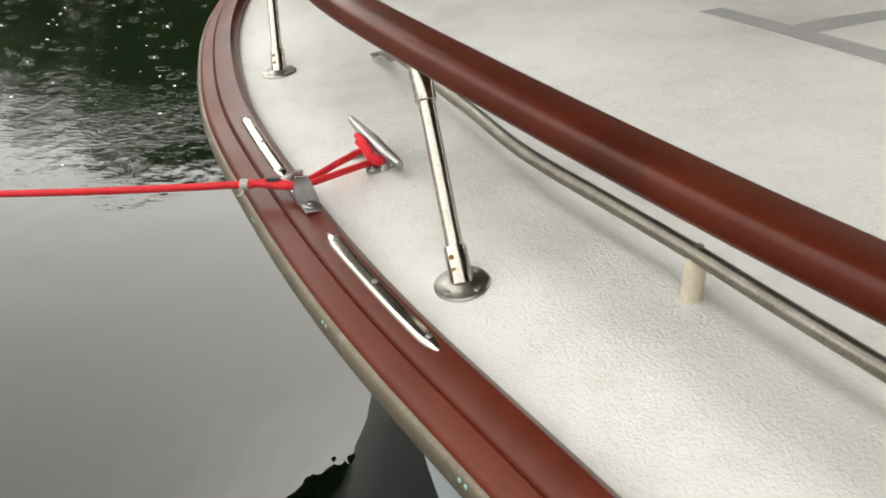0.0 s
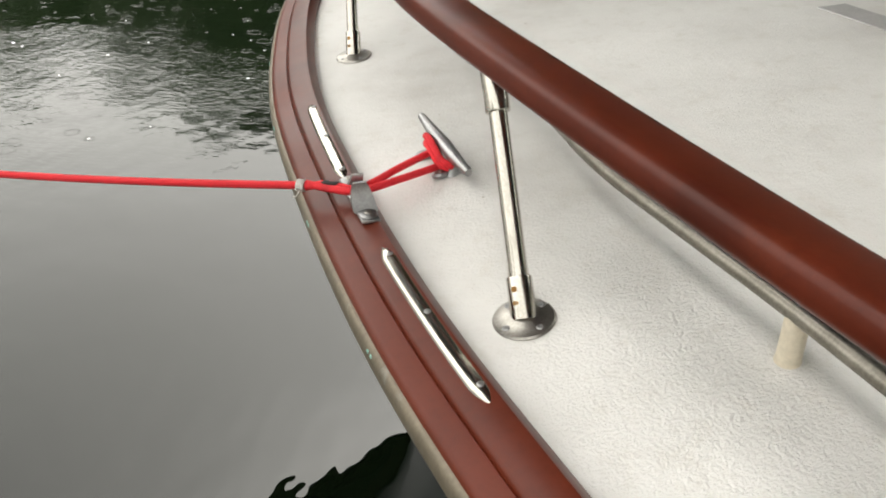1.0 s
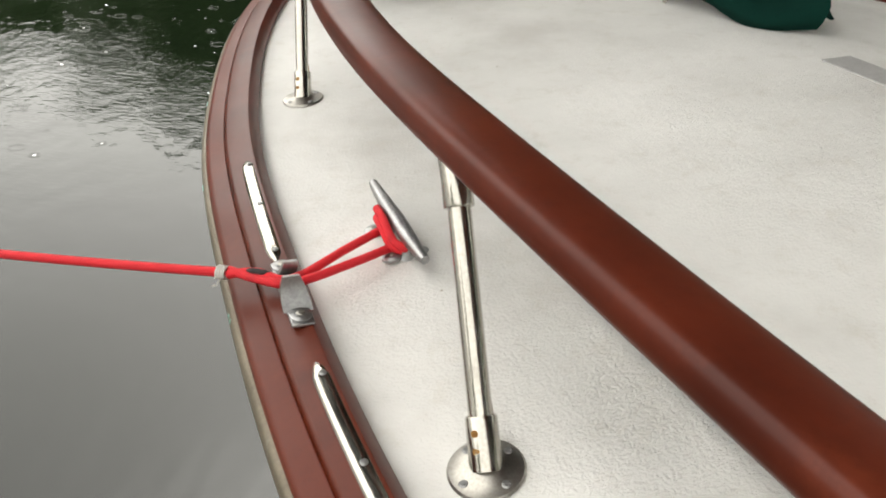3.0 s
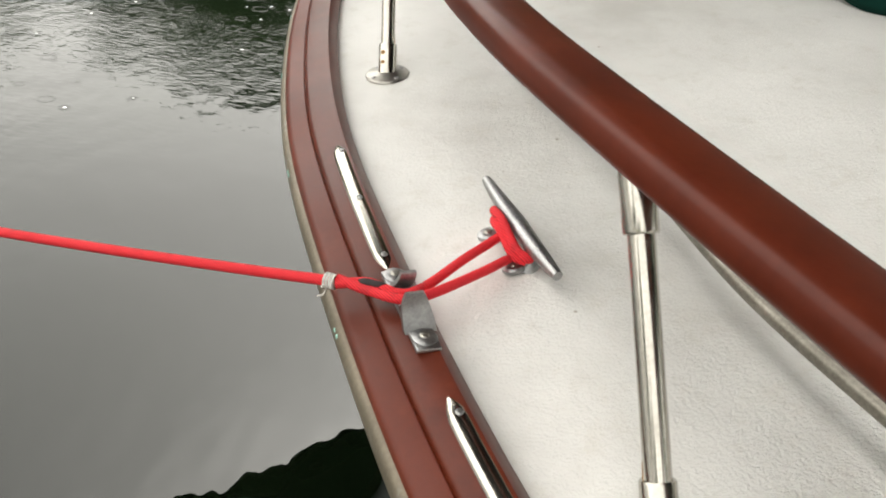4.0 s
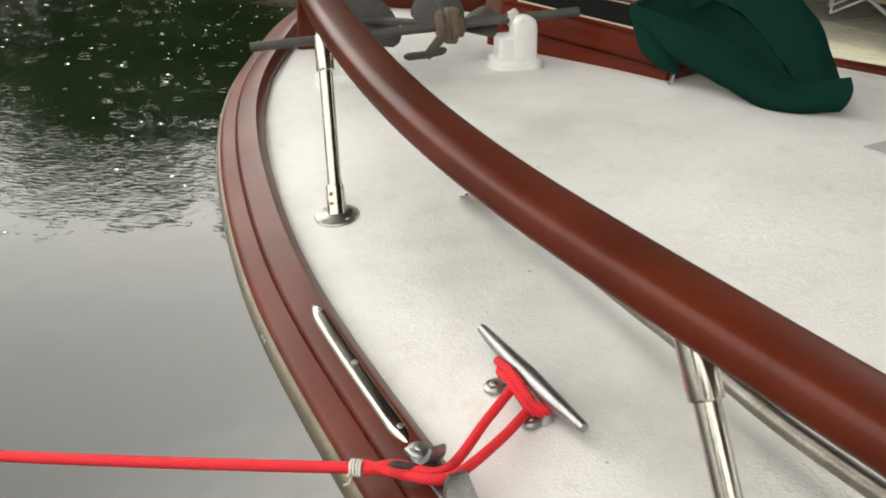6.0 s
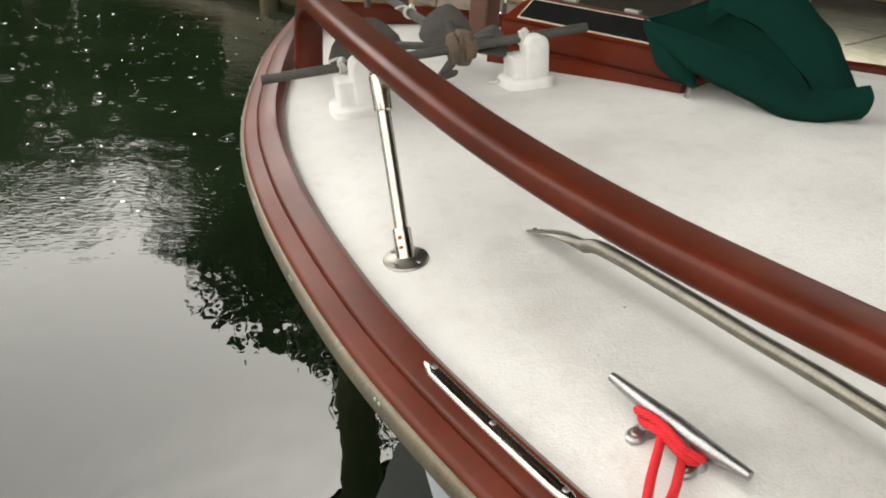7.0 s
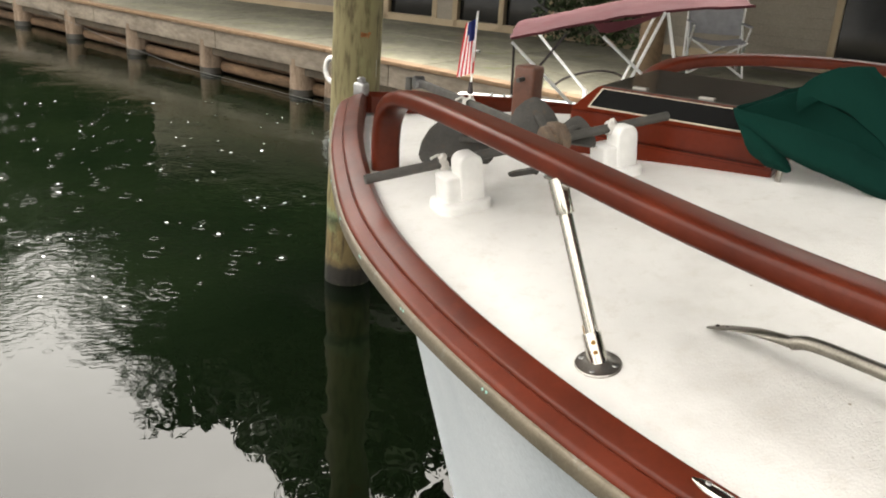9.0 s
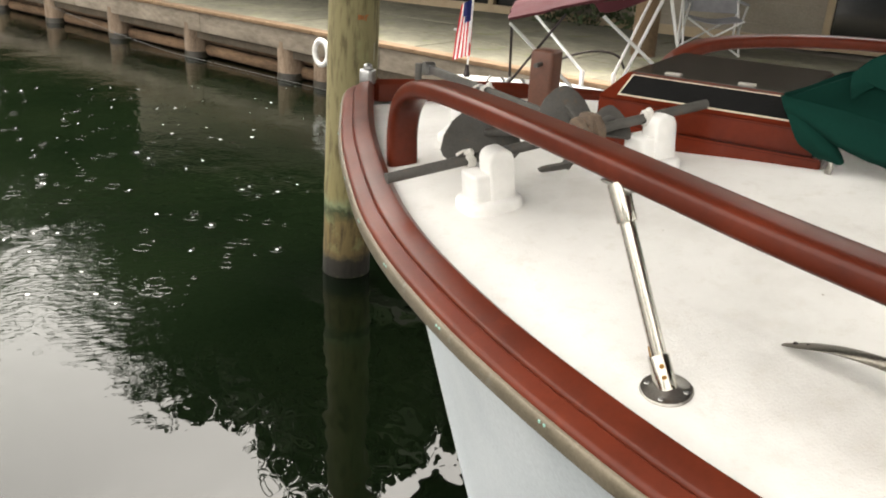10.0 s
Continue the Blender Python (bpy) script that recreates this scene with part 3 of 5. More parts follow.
def stanchion(foot_xy, top):
    u, v = to_uv(*foot_xy)
    base = deck_p(u, v)
    n = nrm(u, v)
    top = Vector(top)
    start = base + n * 0.006
    way = (top - start).normalized()
    length = (top - start).length
    bm = bmesh.new()
    add_lathe(bm, frame_to(start, way), [(0.0127, 0.0), (0.0127, length - 0.03)], 24)
    tube = part("stanchion", bm, STEEL, boat, "raked stainless steel stanchion with rust at its socket")
    m = frame_to(base, n)
    bm = bmesh.new()
    add_lathe(bm, m, [(0.041, -0.002), (0.042, 0.002), (0.040, 0.0045), (0.024, 0.0065), (0.018, 0.010), (0.010, 0.0105)], 36)
    part("flange", bm, DULL_STEEL, tube, "round dull steel deck flange")
    bm = bmesh.new()
    add_lathe(bm, frame_to(base + n * 0.002, way), [(0.0185, 0.0), (0.0176, 0.012), (0.0170, 0.0535), (0.0160, 0.0555), (0.0127, 0.0555)], 24)
    part("socket", bm, STEEL, tube)
    for a in (45, 135, 225, 315):
        bm = bmesh.new()
        add_screw(bm, m @ Vector((0.031 * math.cos(radians(a)), 0.031 * math.sin(radians(a)), 0.0052)), n, 0.0052)
        part("flange_screw", bm, CAST, tube)
    near = Vector((-0.35, -0.9, 0.1))
    sidew = (near - way * way.dot(near)).normalized()
    for h in (0.022, 0.040):
        bm = bmesh.new()
        add_lathe(bm, frame_to(base + way * h + sidew * 0.0166, sidew), [(0.0042, 0), (0.0042, 0.0016), (0.0025, 0.002)], 12)
        part("set_screw", bm, RUST, tube, "rusty set screw")
    bm = bmesh.new()
    add_lathe(bm, frame_to(base + way * 0.0555, way), [(0.0134, -0.001), (0.0131, 0.007), (0.01275, 0.017)], 20)
    part("rust_ring", bm, RUST, tube, "orange rust stain above the socket")
    bm = bmesh.new()
    add_lathe(bm, frame_to(start + way * (length - 0.062), way), [(0.0127, 0.0), (0.0162, 0.001), (0.0168, 0.003), (0.0168, 0.03), (0.0176, 0.045), (0.0176, 0.066)], 24)
    part("collar", bm, STEEL, tube)
    bm = bmesh.new()
    add_box(bm, frame_to(top + Vector((0.008, 0.003, -0.001)), UP, under_rail(top.y + 0.05) - under_rail(top.y - 0.05)), 0.070, 0.030, 0.005, 0.0018)
    part("top_plate", bm, DULL_STEEL, tube)


stanchion((-0.359, 2.002), (-0.402, 2.160, 1.992))
stanchion((0.071, 1.031), (-0.002, 1.217, 1.960))
for u, v in ((3.75, -1.62),):
    b = deck_p(u, v)
    stanchion((b.x, b.y), B(3.55, -1.655, 1.952))

# horn cleat
cf, ca = Vector((-0.139, 1.555, 1.746)), Vector((-0.034, 1.362, 1.732))
ax = (ca - cf).normalized()
mid = (cf + ca) / 2
up_c = (UP - ax * ax.dot(UP)).normalized()
sd_c = ax.cross(up_c)
bm = bmesh.new()
L = (ca - cf).length
pts, rad = [], []
for k in range(25):
    f = k / 24 * 2 - 1
    pts.append(mid + ax * (f * L / 2) + up_c * (0.004 * f * f - 0.002))
    rad.append(0.0070 + 0.0064 * (1 - abs(f) ** 1.3) if abs(f) < 0.97 else 0.0064)
add_tube(bm, pts, 0, 16, rad)
cleat = part("mooring_cleat", bm, CAST, boat, "grey galvanised horn cleat on the deck")
for f in (-0.040, 0.040):
    c = mid + ax * f
    u, v = to_uv(c.x, c.y)
    g = deck_p(u, v)
    bm = bmesh.new()
    add_lathe(bm, axes(ax, sd_c, up_c, g) @ Matrix.Diagonal((1.0, 1.0, 1.0, 1)), [(0.016, 0.0), (0.0125, 0.006), (0.0098, 0.014), (0.0098, mid.z - g.z - 0.002)], 18)
    for q in (-1, 1):
        m = frame_to(g + sd_c * 0.020 * q + UP * 0.001, nrm(u, v), ax)
        add_lathe(bm, m @ Matrix.Diagonal((1.0, 1.25, 1, 1)), [(0.0130, -0.002), (0.0128, 0.003), (0.0105, 0.0055), (0.004, 0.006)], 20)
    part("foot", bm, CAST, cleat)
    for q in (-1, 1):
        bm = bmesh.new()
        add_screw(bm, g + sd_c * 0.022 * q + UP * 0.0062, nrm(u, v), 0.0058)
        part("screw", bm, DULL_STEEL, cleat)

# half-round chafe strips on top of the toe rail
FR = rail_frames(-1)


def along(y):
    """The rail's frame where its inner edge passes the given y."""
    for (p0, a0, _), (p1, a1, _) in zip(FR, FR[1:]):
        if (p0.y - y) * (p1.y - y) <= 0:
            f = (y - p0.y) / (p1.y - p0.y)
            return p0.lerp(p1, f), a0.lerp(a1, f).normalized()
    return FR[0][:2]


def chafe_strip(y0, y1):
    bm = bmesh.new()
    fr = []
    n = 26
    for k in range(n + 1):
        f = k / n
        p, a = along(y0 + (y1 - y0) * f)
        fr.append((p + a * 0.027 - UP * 0.005, a, UP, f))
    rings = []
    for p, a, b, f in fr:
        end = min(f, 1 - f) * abs(y1 - y0)
        s = min(1, 0.12 + end / 0.035)
        ring = []
        for k in range(9):
            t = math.pi * k / 8
            ring.append(bm.verts.new(p + a * (0.0128 * s * math.cos(t)) + b * (-0.001 + 0.0078 * min(1, s * 1.2) * math.sin(t) ** 0.8)))
        rings.append(ring)
    for r0, r1 in zip(rings, rings[1:]):
        for k in range(8):
            bm.faces.new((r0[k], r0[k + 1], r1[k + 1], r1[k]))
        bm.faces.new((r0[0], r1[0], r1[8], r0[8]))
    bm.faces.new(rings[0])
    bm.faces.new(rings[-1][::-1])
    ob = part("chafe_strip", bm, STEEL, boat, "polished half-round steel chafe strip on the toe rail")
    for f in (0.10, 0.5, 0.90):
        bm = bmesh.new()
        p, a = along(y0 + (y1 - y0) * f)
        add_screw(bm, p + a * 0.027 + UP * 0.0018, UP, 0.0045)
        part("screw", bm, CAST, ob)


chafe_strip(1.368, 1.688)
chafe_strip(0.856, 1.180)

# open fairlead by the cleat
fp, fa = along(1.302)
ft = fa.cross(UP).normalized()
if ft.y < 0:
    ft = -ft
bm = bmesh.new()
m = axes(ft, -fa, UP, fp + fa * 0.026 - UP * 0.002)
add_box(bm, m @ pose(-0.004, 0, 0.003), 0.152, 0.030, 0.006, 0.0025)
for q in (-1, 1):
    add_lathe(bm, m @ pose(0.060 * q, 0, 0.004), [(0.015, 0), (0.0148, 0.003), (0.012, 0.005), (0.003, 0.0055)], 20)
    rings = []
    for k in range(9):
        f = k / 8
        x = q * (0.044 - 0.010 * math.sin(f * math.pi * 0.75) - 0.006 * f)
        z = 0.003 + (0.028 if q > 0 else 0.044) * f
        wdt = 0.0125 - 0.003 * f if q > 0 else 0.019 - 0.0085 * f * f
        th = 0.0045 - 0.002 * f
        rings.append([bm.verts.new(m @ Vector((x + dx * th, dy * wdt + 0.006 * f * q, z))) for dx, dy in ((-1, -1), (1, -1), (1, 1), (-1, 1))])
    for r0, r1 in zip(rings, rings[1:]):
        for k in range(4):
            bm.faces.new((r0[k], r0[(k + 1) % 4], r1[(k + 1) % 4], r1[k]))
    bm.faces.new(rings[0])
    bm.faces.new(rings[-1])
lead = part("fairlead", bm, CAST, boat, "cast open fairlead on the toe rail")
for q in (-1, 1):
    bm = bmesh.new()
    add_screw(bm, m @ Vector((0.060 * q, 0, 0.0095)), UP, 0.006)
    part("screw", bm, DULL_STEEL, lead)

# low stainless grab rail on the deck, with flattened end and cream post
tip = Vector((-0.127, 2.030, 1.744))
G = [(-0.078, 1.868, 1.790), (-0.060, 1.828, 1.802), (0.004, 1.680, 1.803), (0.057, 1.551, 1.802), (0.100, 1.455, 1.801), (0.172, 1.278, 1.799), (0.282, 1.083, 1.800), (0.366, 0.941, 1.799), (0.505, 0.700, 1.794), (0.80, 0.22, 1.79), (1.1, -0.25, 1.785)]
bm = bmesh.new()
gp = fair(spline(G, 8), 2)
add_tube(bm, gp, 0.0122, 16)
grab = part("grab_rail", bm, GRAB_STEEL, boat, "low dull steel grab rail along the deck")
bm = bmesh.new()
w0 = (Vector(G[0]) - tip)
sdg = w0.cross(UP).normalized()
rings = []
for k in range(13):
    f = k / 12
    p = tip.lerp(Vector(G[0]), f) + UP * (0.008 * math.sin(math.pi * f))
    hw = (0.006 + 0.014 * min(1, f * 5)) * (1 - 0.45 * max(0, f - 0.55) / 0.45)
    hh = 0.0022 + 0.0085 * max(0, f - 0.3) / 0.7
    rings.append([bm.verts.new(p + sdg * hw * math.cos(t) + UP * hh * math.sin(t)) for t in [2 * math.pi * j / 14 for j in range(14)]])
for r0, r1 in zip(rings, rings[1:]):
    for j in range(14):
        bm.faces.new((r0[j], r0[(j + 1) % 14], r1[(j + 1) % 14], r1[j]))
bm.faces.new(rings[0])
bm.faces.new(rings[-1])
part("flat_end", bm, GRAB_STEEL, grab, "flattened rail end screwed to the deck")
for f in (0.12, 0.25):
    bm = bmesh.new()
    add_screw(bm, tip.lerp(Vector(G[0]), f) + UP * 0.006, UP, 0.004)
    part("screw", bm, BLACK, grab)
for (px, py), top in (((0.375, 0.942), (0.370, 0.938, 1.797)), ((0.93, 0.0), (0.92, 0.03, 1.785))):
    u, v = to_uv(px, py)
    b = deck_p(u, v)
    w = Vector(top) - b
    bm = bmesh.new()
    add_lathe(bm, frame_to(b, w), [(0.0165, -0.004), (0.0145, 0.006), (0.0145, w.length - 0.006), (0.012, w.length)], 20)
    part("post", bm, CREAM, grab, "cream plastic spacer post")
    bm = bmesh.new()
    add_lathe(bm, frame_to(Vector(top) + UP * 0.012, UP), [(0.006, 0), (0.006, 0.003), (0.003, 0.0045)], 12)
    part("bolt_head", bm, CAST, grab)

# skylight hatch
HU0, HU1, HV0, HV1 = 0.85, 1.483, -0.165, 0.50


def hatch_box(bm, u0, u1, v0, v1, z0, z1, in0=0.0, in1=0.0):
    """A box on the boat's own axes, its top drawn in by in1 at each side."""
    lo = [(u0, v0), (u1, v0), (u1, v1), (u0, v1)]
    c = ((u0 + u1) / 2, (v0 + v1) / 2)
    vs = []
    for z, ins in ((z0, in0), (z1, in1)):
        vs.append([bm.verts.new(B(u + ins * (1 if u < c[0] else -1), v + ins * (1 if v < c[1] else -1), z)) for u, v in lo])
    a, b = vs
    bm.faces.new(a[::-1])
    bm.faces.new(b)
    for i in range(4):
        bm.faces.new((a[i], a[(i + 1) % 4], b[(i + 1) % 4], b[i]))
    es = list({e for v in a + b for e in v.link_edges})
    bmesh.ops.bevel(bm, geom=es, offset=0.005, segments=2, affect="EDGES")


hz = deck_z(1.15, 0.0)
bm = bmesh.new()
hatch_box(bm, HU0, HU1, HV0, HV1, hz - 0.06, hz + 0.040)
hatch = part("skylight_hatch", bm, RED_GLOSS, boat, "red-brown varnished skylight hatch with smoked glass")
bm = bmesh.new()
hatch_box(bm, HU0 + 0.024, HU1 - 0.024, HV0 + 0.026, HV1 - 0.026, hz + 0.040, hz + 0.105)
part("upper_coaming", bm, RED_GLOSS, hatch)
bm = bmesh.new()
hatch_box(bm, HU0 + 0.020, HU1 - 0.020, HV0 + 0.022, HV1 - 0.022, hz + 0.105, hz + 0.175, 0.0, 0.062)
part("sloping_frame", bm, RED_GLOSS, hatch)
# glass and its pale bead on the sloping port face
e0, e1 = HV0 + 0.022, HV0 + 0.022 + 0.062
slope = (B(0, e1, 0.175) - B(0, e0, 0.105))
slope.z = 0.070
nface = Vector((*(-STB), 0)) * 0.070 + UP * 0.062
nface.normalize()


def on_face(u, f, off):
    return B(u, e0, hz + 0.105) + slope * f + nface * off


for nm, f0, f1, a0, a1, off, mt in (("glazing_bead", 0.165, 0.905, 0.078, 0.058, 0.0035, CREAM), ("smoked_pane", 0.20, 0.87, 0.083, 0.063, 0.005, GLASS)):
    bm = bmesh.new()
    q = [on_face(HU0 + a0, f0, off), on_face(HU1 - a0, f0, off), on_face(HU1 - a0 - 0.02, f1, off), on_face(HU0 + a1 + 0.04, f1, off)]
    lo = [bm.verts.new(p - nface * 0.006) for p in q]
    hi = [bm.verts.new(p) for p in q]
    bm.faces.new(hi)
    for i in range(4):
        bm.faces.new((lo[i], lo[(i + 1) % 4], hi[(i + 1) % 4], hi[i]))
    part(nm, bm, mt, hatch, "thin pale bead" if mt is CREAM else "dark smoked glass pane", False)
bm = bmesh.new()
hatch_box(bm, HU0 + 0.09, HU1 - 0.08, HV0 + 0.085, HV1 - 0.085, hz + 0.165, hz + 0.178)
part("lid", bm, simple("smoked_lid", (0.045, 0.040, 0.034), (0.065, 0.057, 0.048), 5, 0.07, 0, 90, 0.01), hatch, "smoky brown glossy hatch lid")
for uu in (HU0 + 0.2, HU0 + 0.4):
    bm = bmesh.new()
    add_box(bm, axes(Vector((*AFT, 0)), Vector((*STB, 0)), UP, B(uu, HV0 + 0.12, hz + 0.18)), 0.045, 0.02, 0.006, 0.002)
    part("hinge", bm, DULL_STEEL, hatch)

# mooring post with its cross pin
pm = axes(Vector((*AFT, 0)), Vector((*STB, 0)), UP, B(0.52, 0.27, 0))
bm = bmesh.new()
add_box(bm, pm @ pose(0, 0, deck_z(0.5, 0.2) + 0.09), 0.085, 0.085, 0.22, 0.012, 3)
bitt = part("mooring_post", bm, BROWN, boat, "dark brown square wooden mooring post with a steel pin")
bm = bmesh.new()
add_tube(bm, [pm @ Vector((0, -0.085, deck_z(0.5, 0.2) + 0.155)), pm @ Vector((0, 0.085, deck_z(0.5, 0.2) + 0.155))], 0.008)
part("cross_pin", bm, ANCHOR, bitt)

# metal cap at the stem head and bow roller
bm = bmesh.new()
add_box(bm, frame_to(B(-0.035, 0.0, 1.835), UP, Vector((*AFT, 0))), 0.05, 0.045, 0.055, 0.01, 3)
add_lathe(bm, frame_to(B(-0.035, 0, 1.86), UP), [(0.016, 0), (0.016, 0.014), (0.010, 0.02)], 16)
part("stem_cap", bm, CAST, boat, "grey metal cap on the stem head")
ra = axes(Vector((*AFT, 0)), Vector((*STB, 0)), UP, B(0.10, 0.20, 1.84))
bm = bmesh.new()
add_tube(bm, [ra @ Vector((0.03, -0.13, -0.02)), ra @ Vector((0.03, -0.13, 0.055))], 0.012)
part("deck_pin", bm, ANCHOR, boat)

# chocks that carry the anchor
ROD0, ROD1 = Vector((-0.631, 2.782, 1.818)), Vector((0.238, 2.873, 1.957))


def add_pad(bm, m, sx, sy, z0, z1, r, power=3.0):
    """A slab with a rounded oblong outline and a soft top edge."""
    rings = []
    for z, ins in [(z0, 0.0), (z1 - r, 0.0)] + [(z1 - r + r * math.sin(t), r * (1 - math.cos(t))) for t in (0.5, 1.05, math.pi / 2)]:
        ring = []
        for k in range(32):
            a = 2 * math.pi * k / 32
            c, q = math.cos(a), math.sin(a)
            ring.append(bm.verts.new(m @ Vector(((sx / 2 - ins) * math.copysign(abs(c) ** (2 / power), c), (sy / 2 - ins) * math.copysign(abs(q) ** (2 / power), q), z))))
        rings.append(ring)
    for r0, r1 in zip(rings, rings[1:]):
        for k in range(32):
            j = (k + 1) % 32
            bm.faces.new((r0[k], r0[j], r1[j], r1[k]))
    bm.faces.new(rings[0][::-1])
    bm.faces.new(rings[-1])


def chock(x, y, turn, high, width=0.104, deep=0.084):
    u, v = to_uv(x, y)
    g = deck_p(u, v)
    m = frame_to(g, nrm(u, v), Vector((math.cos(turn), math.sin(turn), 0)))
    base = bmesh.new()
    add_pad(base, m, width + 0.042, deep + 0.042, -0.008, 0.026, 0.012, 3.4)
    # a low saddle under the stock, and a tall round-topped cheek beside it
    body = bmesh.new()
    low = high - 0.055
    add_pad(body, m @ pose(-width * 0.12, 0.004, 0), width * 0.76, deep - 0.004, 0.02, 0.02 + low, 0.007, 6.0)
    cw, cx = width * 0.62, width * 0.19
    lean = 0.10
    prof = [(cw * 0.5, 0.0)]
    prof += [(cw * 0.5 * math.copysign(abs(math.cos(t)) ** 0.75, math.cos(t)), high - 0.034 + 0.034 * math.sin(t) ** 0.8) for t in [math.pi * k / 14 for k in range(15)]]
    prof += [(-cw * 0.5, 0.0)]
    rings = []
    for yy, ins in ((-deep / 2, 0.006), (-deep / 2 + 0.002, 0.002), (-deep / 2 + 0.006, 0.0), (deep * 0.14, 0.0), (deep * 0.19, 0.004)):
        rings.append([body.verts.new(m @ Vector((cx + px * (1 - 2 * ins / cw) - lean * (pz - 0.02) * 0.25, yy, 0.018 + pz * (1 - ins / high)))) for px, pz in prof])
    n = len(prof)
    for r0, r1 in zip(rings, rings[1:]):
        for i in range(n):
            j = (i + 1) % n
            body.faces.new((r0[i], r0[j], r1[j], r1[i]))
    body.faces.new(rings[0])
    body.faces.new(rings[-1][::-1])
    ob = part("anchor_chock", body, PAINT_W, boat, "white painted wooden anchor chock on a round-edged base")
    part("base", base, PAINT_W, ob)
    return g


chock(-0.386, 2.762, 0.15, 0.124)
chock(0.076, 2.845, 0.15, 0.118)
chock(-0.30, 3.30, 0.9, 0.075, 0.05, 0.05)

# ---- things on the boat ----
# anchor lashed in its chocks
hub = ROD0.lerp(ROD1, 0.60)
anchor = thing("anchor", (hub.x, hub.y, deck_z(*to_uv(hub.x, hub.y))), "grey painted folding anchor lashed across white chocks", "anchor")
rodw = (ROD1 - ROD0).normalized()
bm = bmesh.new()
add_tube(bm, [ROD0, ROD0 + rodw * 0.004, ROD1], 0.0125, 16)
part("stock", bm, ANCHOR, anchor)
head = B(0.14, 0.12, 1.872)
shk = (head - hub).normalized()
bm = bmesh.new()
add_box(bm, frame_to(hub.lerp(head, 0.5), shk, UP), 0.030, 0.014, (head - hub).length, 0.004)
part("shank", bm, ANCHOR, anchor)
bm = bmesh.new()
add_lathe(bm, frame_to(head, shk.cross(UP)), [(0.012, -0.02), (0.024, -0.018), (0.024, 0.018), (0.012, 0.02)], 16)
part("shackle", bm, CAST, anchor)
bm = bmesh.new()
add_lathe(bm, frame_to(hub - rodw * 0.035, rodw), [(0.022, -0.006), (0.040, 0.0), (0.042, 0.012), (0.030, 0.016), (0.030, 0.030), (0.046, 0.034), (0.046, 0.048), (0.034, 0.052), (0.034, 0.064), (0.020, 0.072)], 24)
add_box(bm, frame_to(hub, shk, UP), 0.092, 0.040, 0.055, 0.01)
part("crown", bm, simple("rusty_crown", (0.09, 0.07, 0.055), (0.16, 0.11, 0.075), 30, 0.6, 0.2, 200, 0.3, c3=(0.20, 0.11, 0.06)), anchor, "rust-brown crown of the anchor")


def palm(centre, way, wide, long_, tilt):
    """A bent spade-shaped fluke plate on its arm."""
    m = frame_to(centre, way, rodw) @ pose(0, 0, 0, tilt, 0, 0)
    bm = bmesh.new()
    prof = [(-0.5, -0.30), (-0.47, -0.42), (-0.40, -0.5), (0.40, -0.5), (0.47, -0.42), (0.5, -0.30), (0.46, -0.05), (0.36, 0.20), (0.20, 0.40), (0.05, 0.5), (-0.05, 0.5), (-0.20, 0.40), (-0.36, 0.20), (-0.46, -0.05)]
    fr, bk = [], []
    for x, z in prof:
        bend = 0.018 * (abs(x) * 2) ** 1.5
        fr.append(bm.verts.new(m @ Vector((x * wide, bend, z * long_))))
        bk.append(bm.verts.new(m @ Vector((x * wide, bend + 0.006, z * long_))))
    cf_ = bm.verts.new(m @ Vector((0, -0.004, 0)))
    cb_ = bm.verts.new(m @ Vector((0, 0.004, 0)))
    n = len(prof)
    for i in range(n):
        j = (i + 1) % n
        bm.faces.new((fr[i], fr[j], cf_))
        bm.faces.new((bk[j], bk[i], cb_))
        bm.faces.new((fr[i], bk[i], bk[j], fr[j]))
    part("fluke", bm, ANCHOR, anchor)
    bm = bmesh.new()
    d = Vector(centre) - hub
    add_box(bm, frame_to(hub + d * 0.5, d, rodw), 0.024, 0.016, d.length, 0.004)
    part("arm", bm, ANCHOR, anchor)


palm(hub + Vector((-0.03, 0.07, 0.050)), Vector((0.1, 0.6, 0.75)), 0.15, 0.11, 0)
palm(hub + Vector((0.085, 0.05, 0.020)), Vector((0.3, 0.7, 0.35)), 0.11, 0.11, 0)
palm(hub + Vector((-0.06, -0.01, -0.088)), Vector((-0.1, -0.5, 0.45)), 0.12, 0.05, 0)
palm(hub + Vector((-0.235, 0.10, -0.020)), Vector((0.0, 0.25, 1)), 0.22, 0.14, 0)

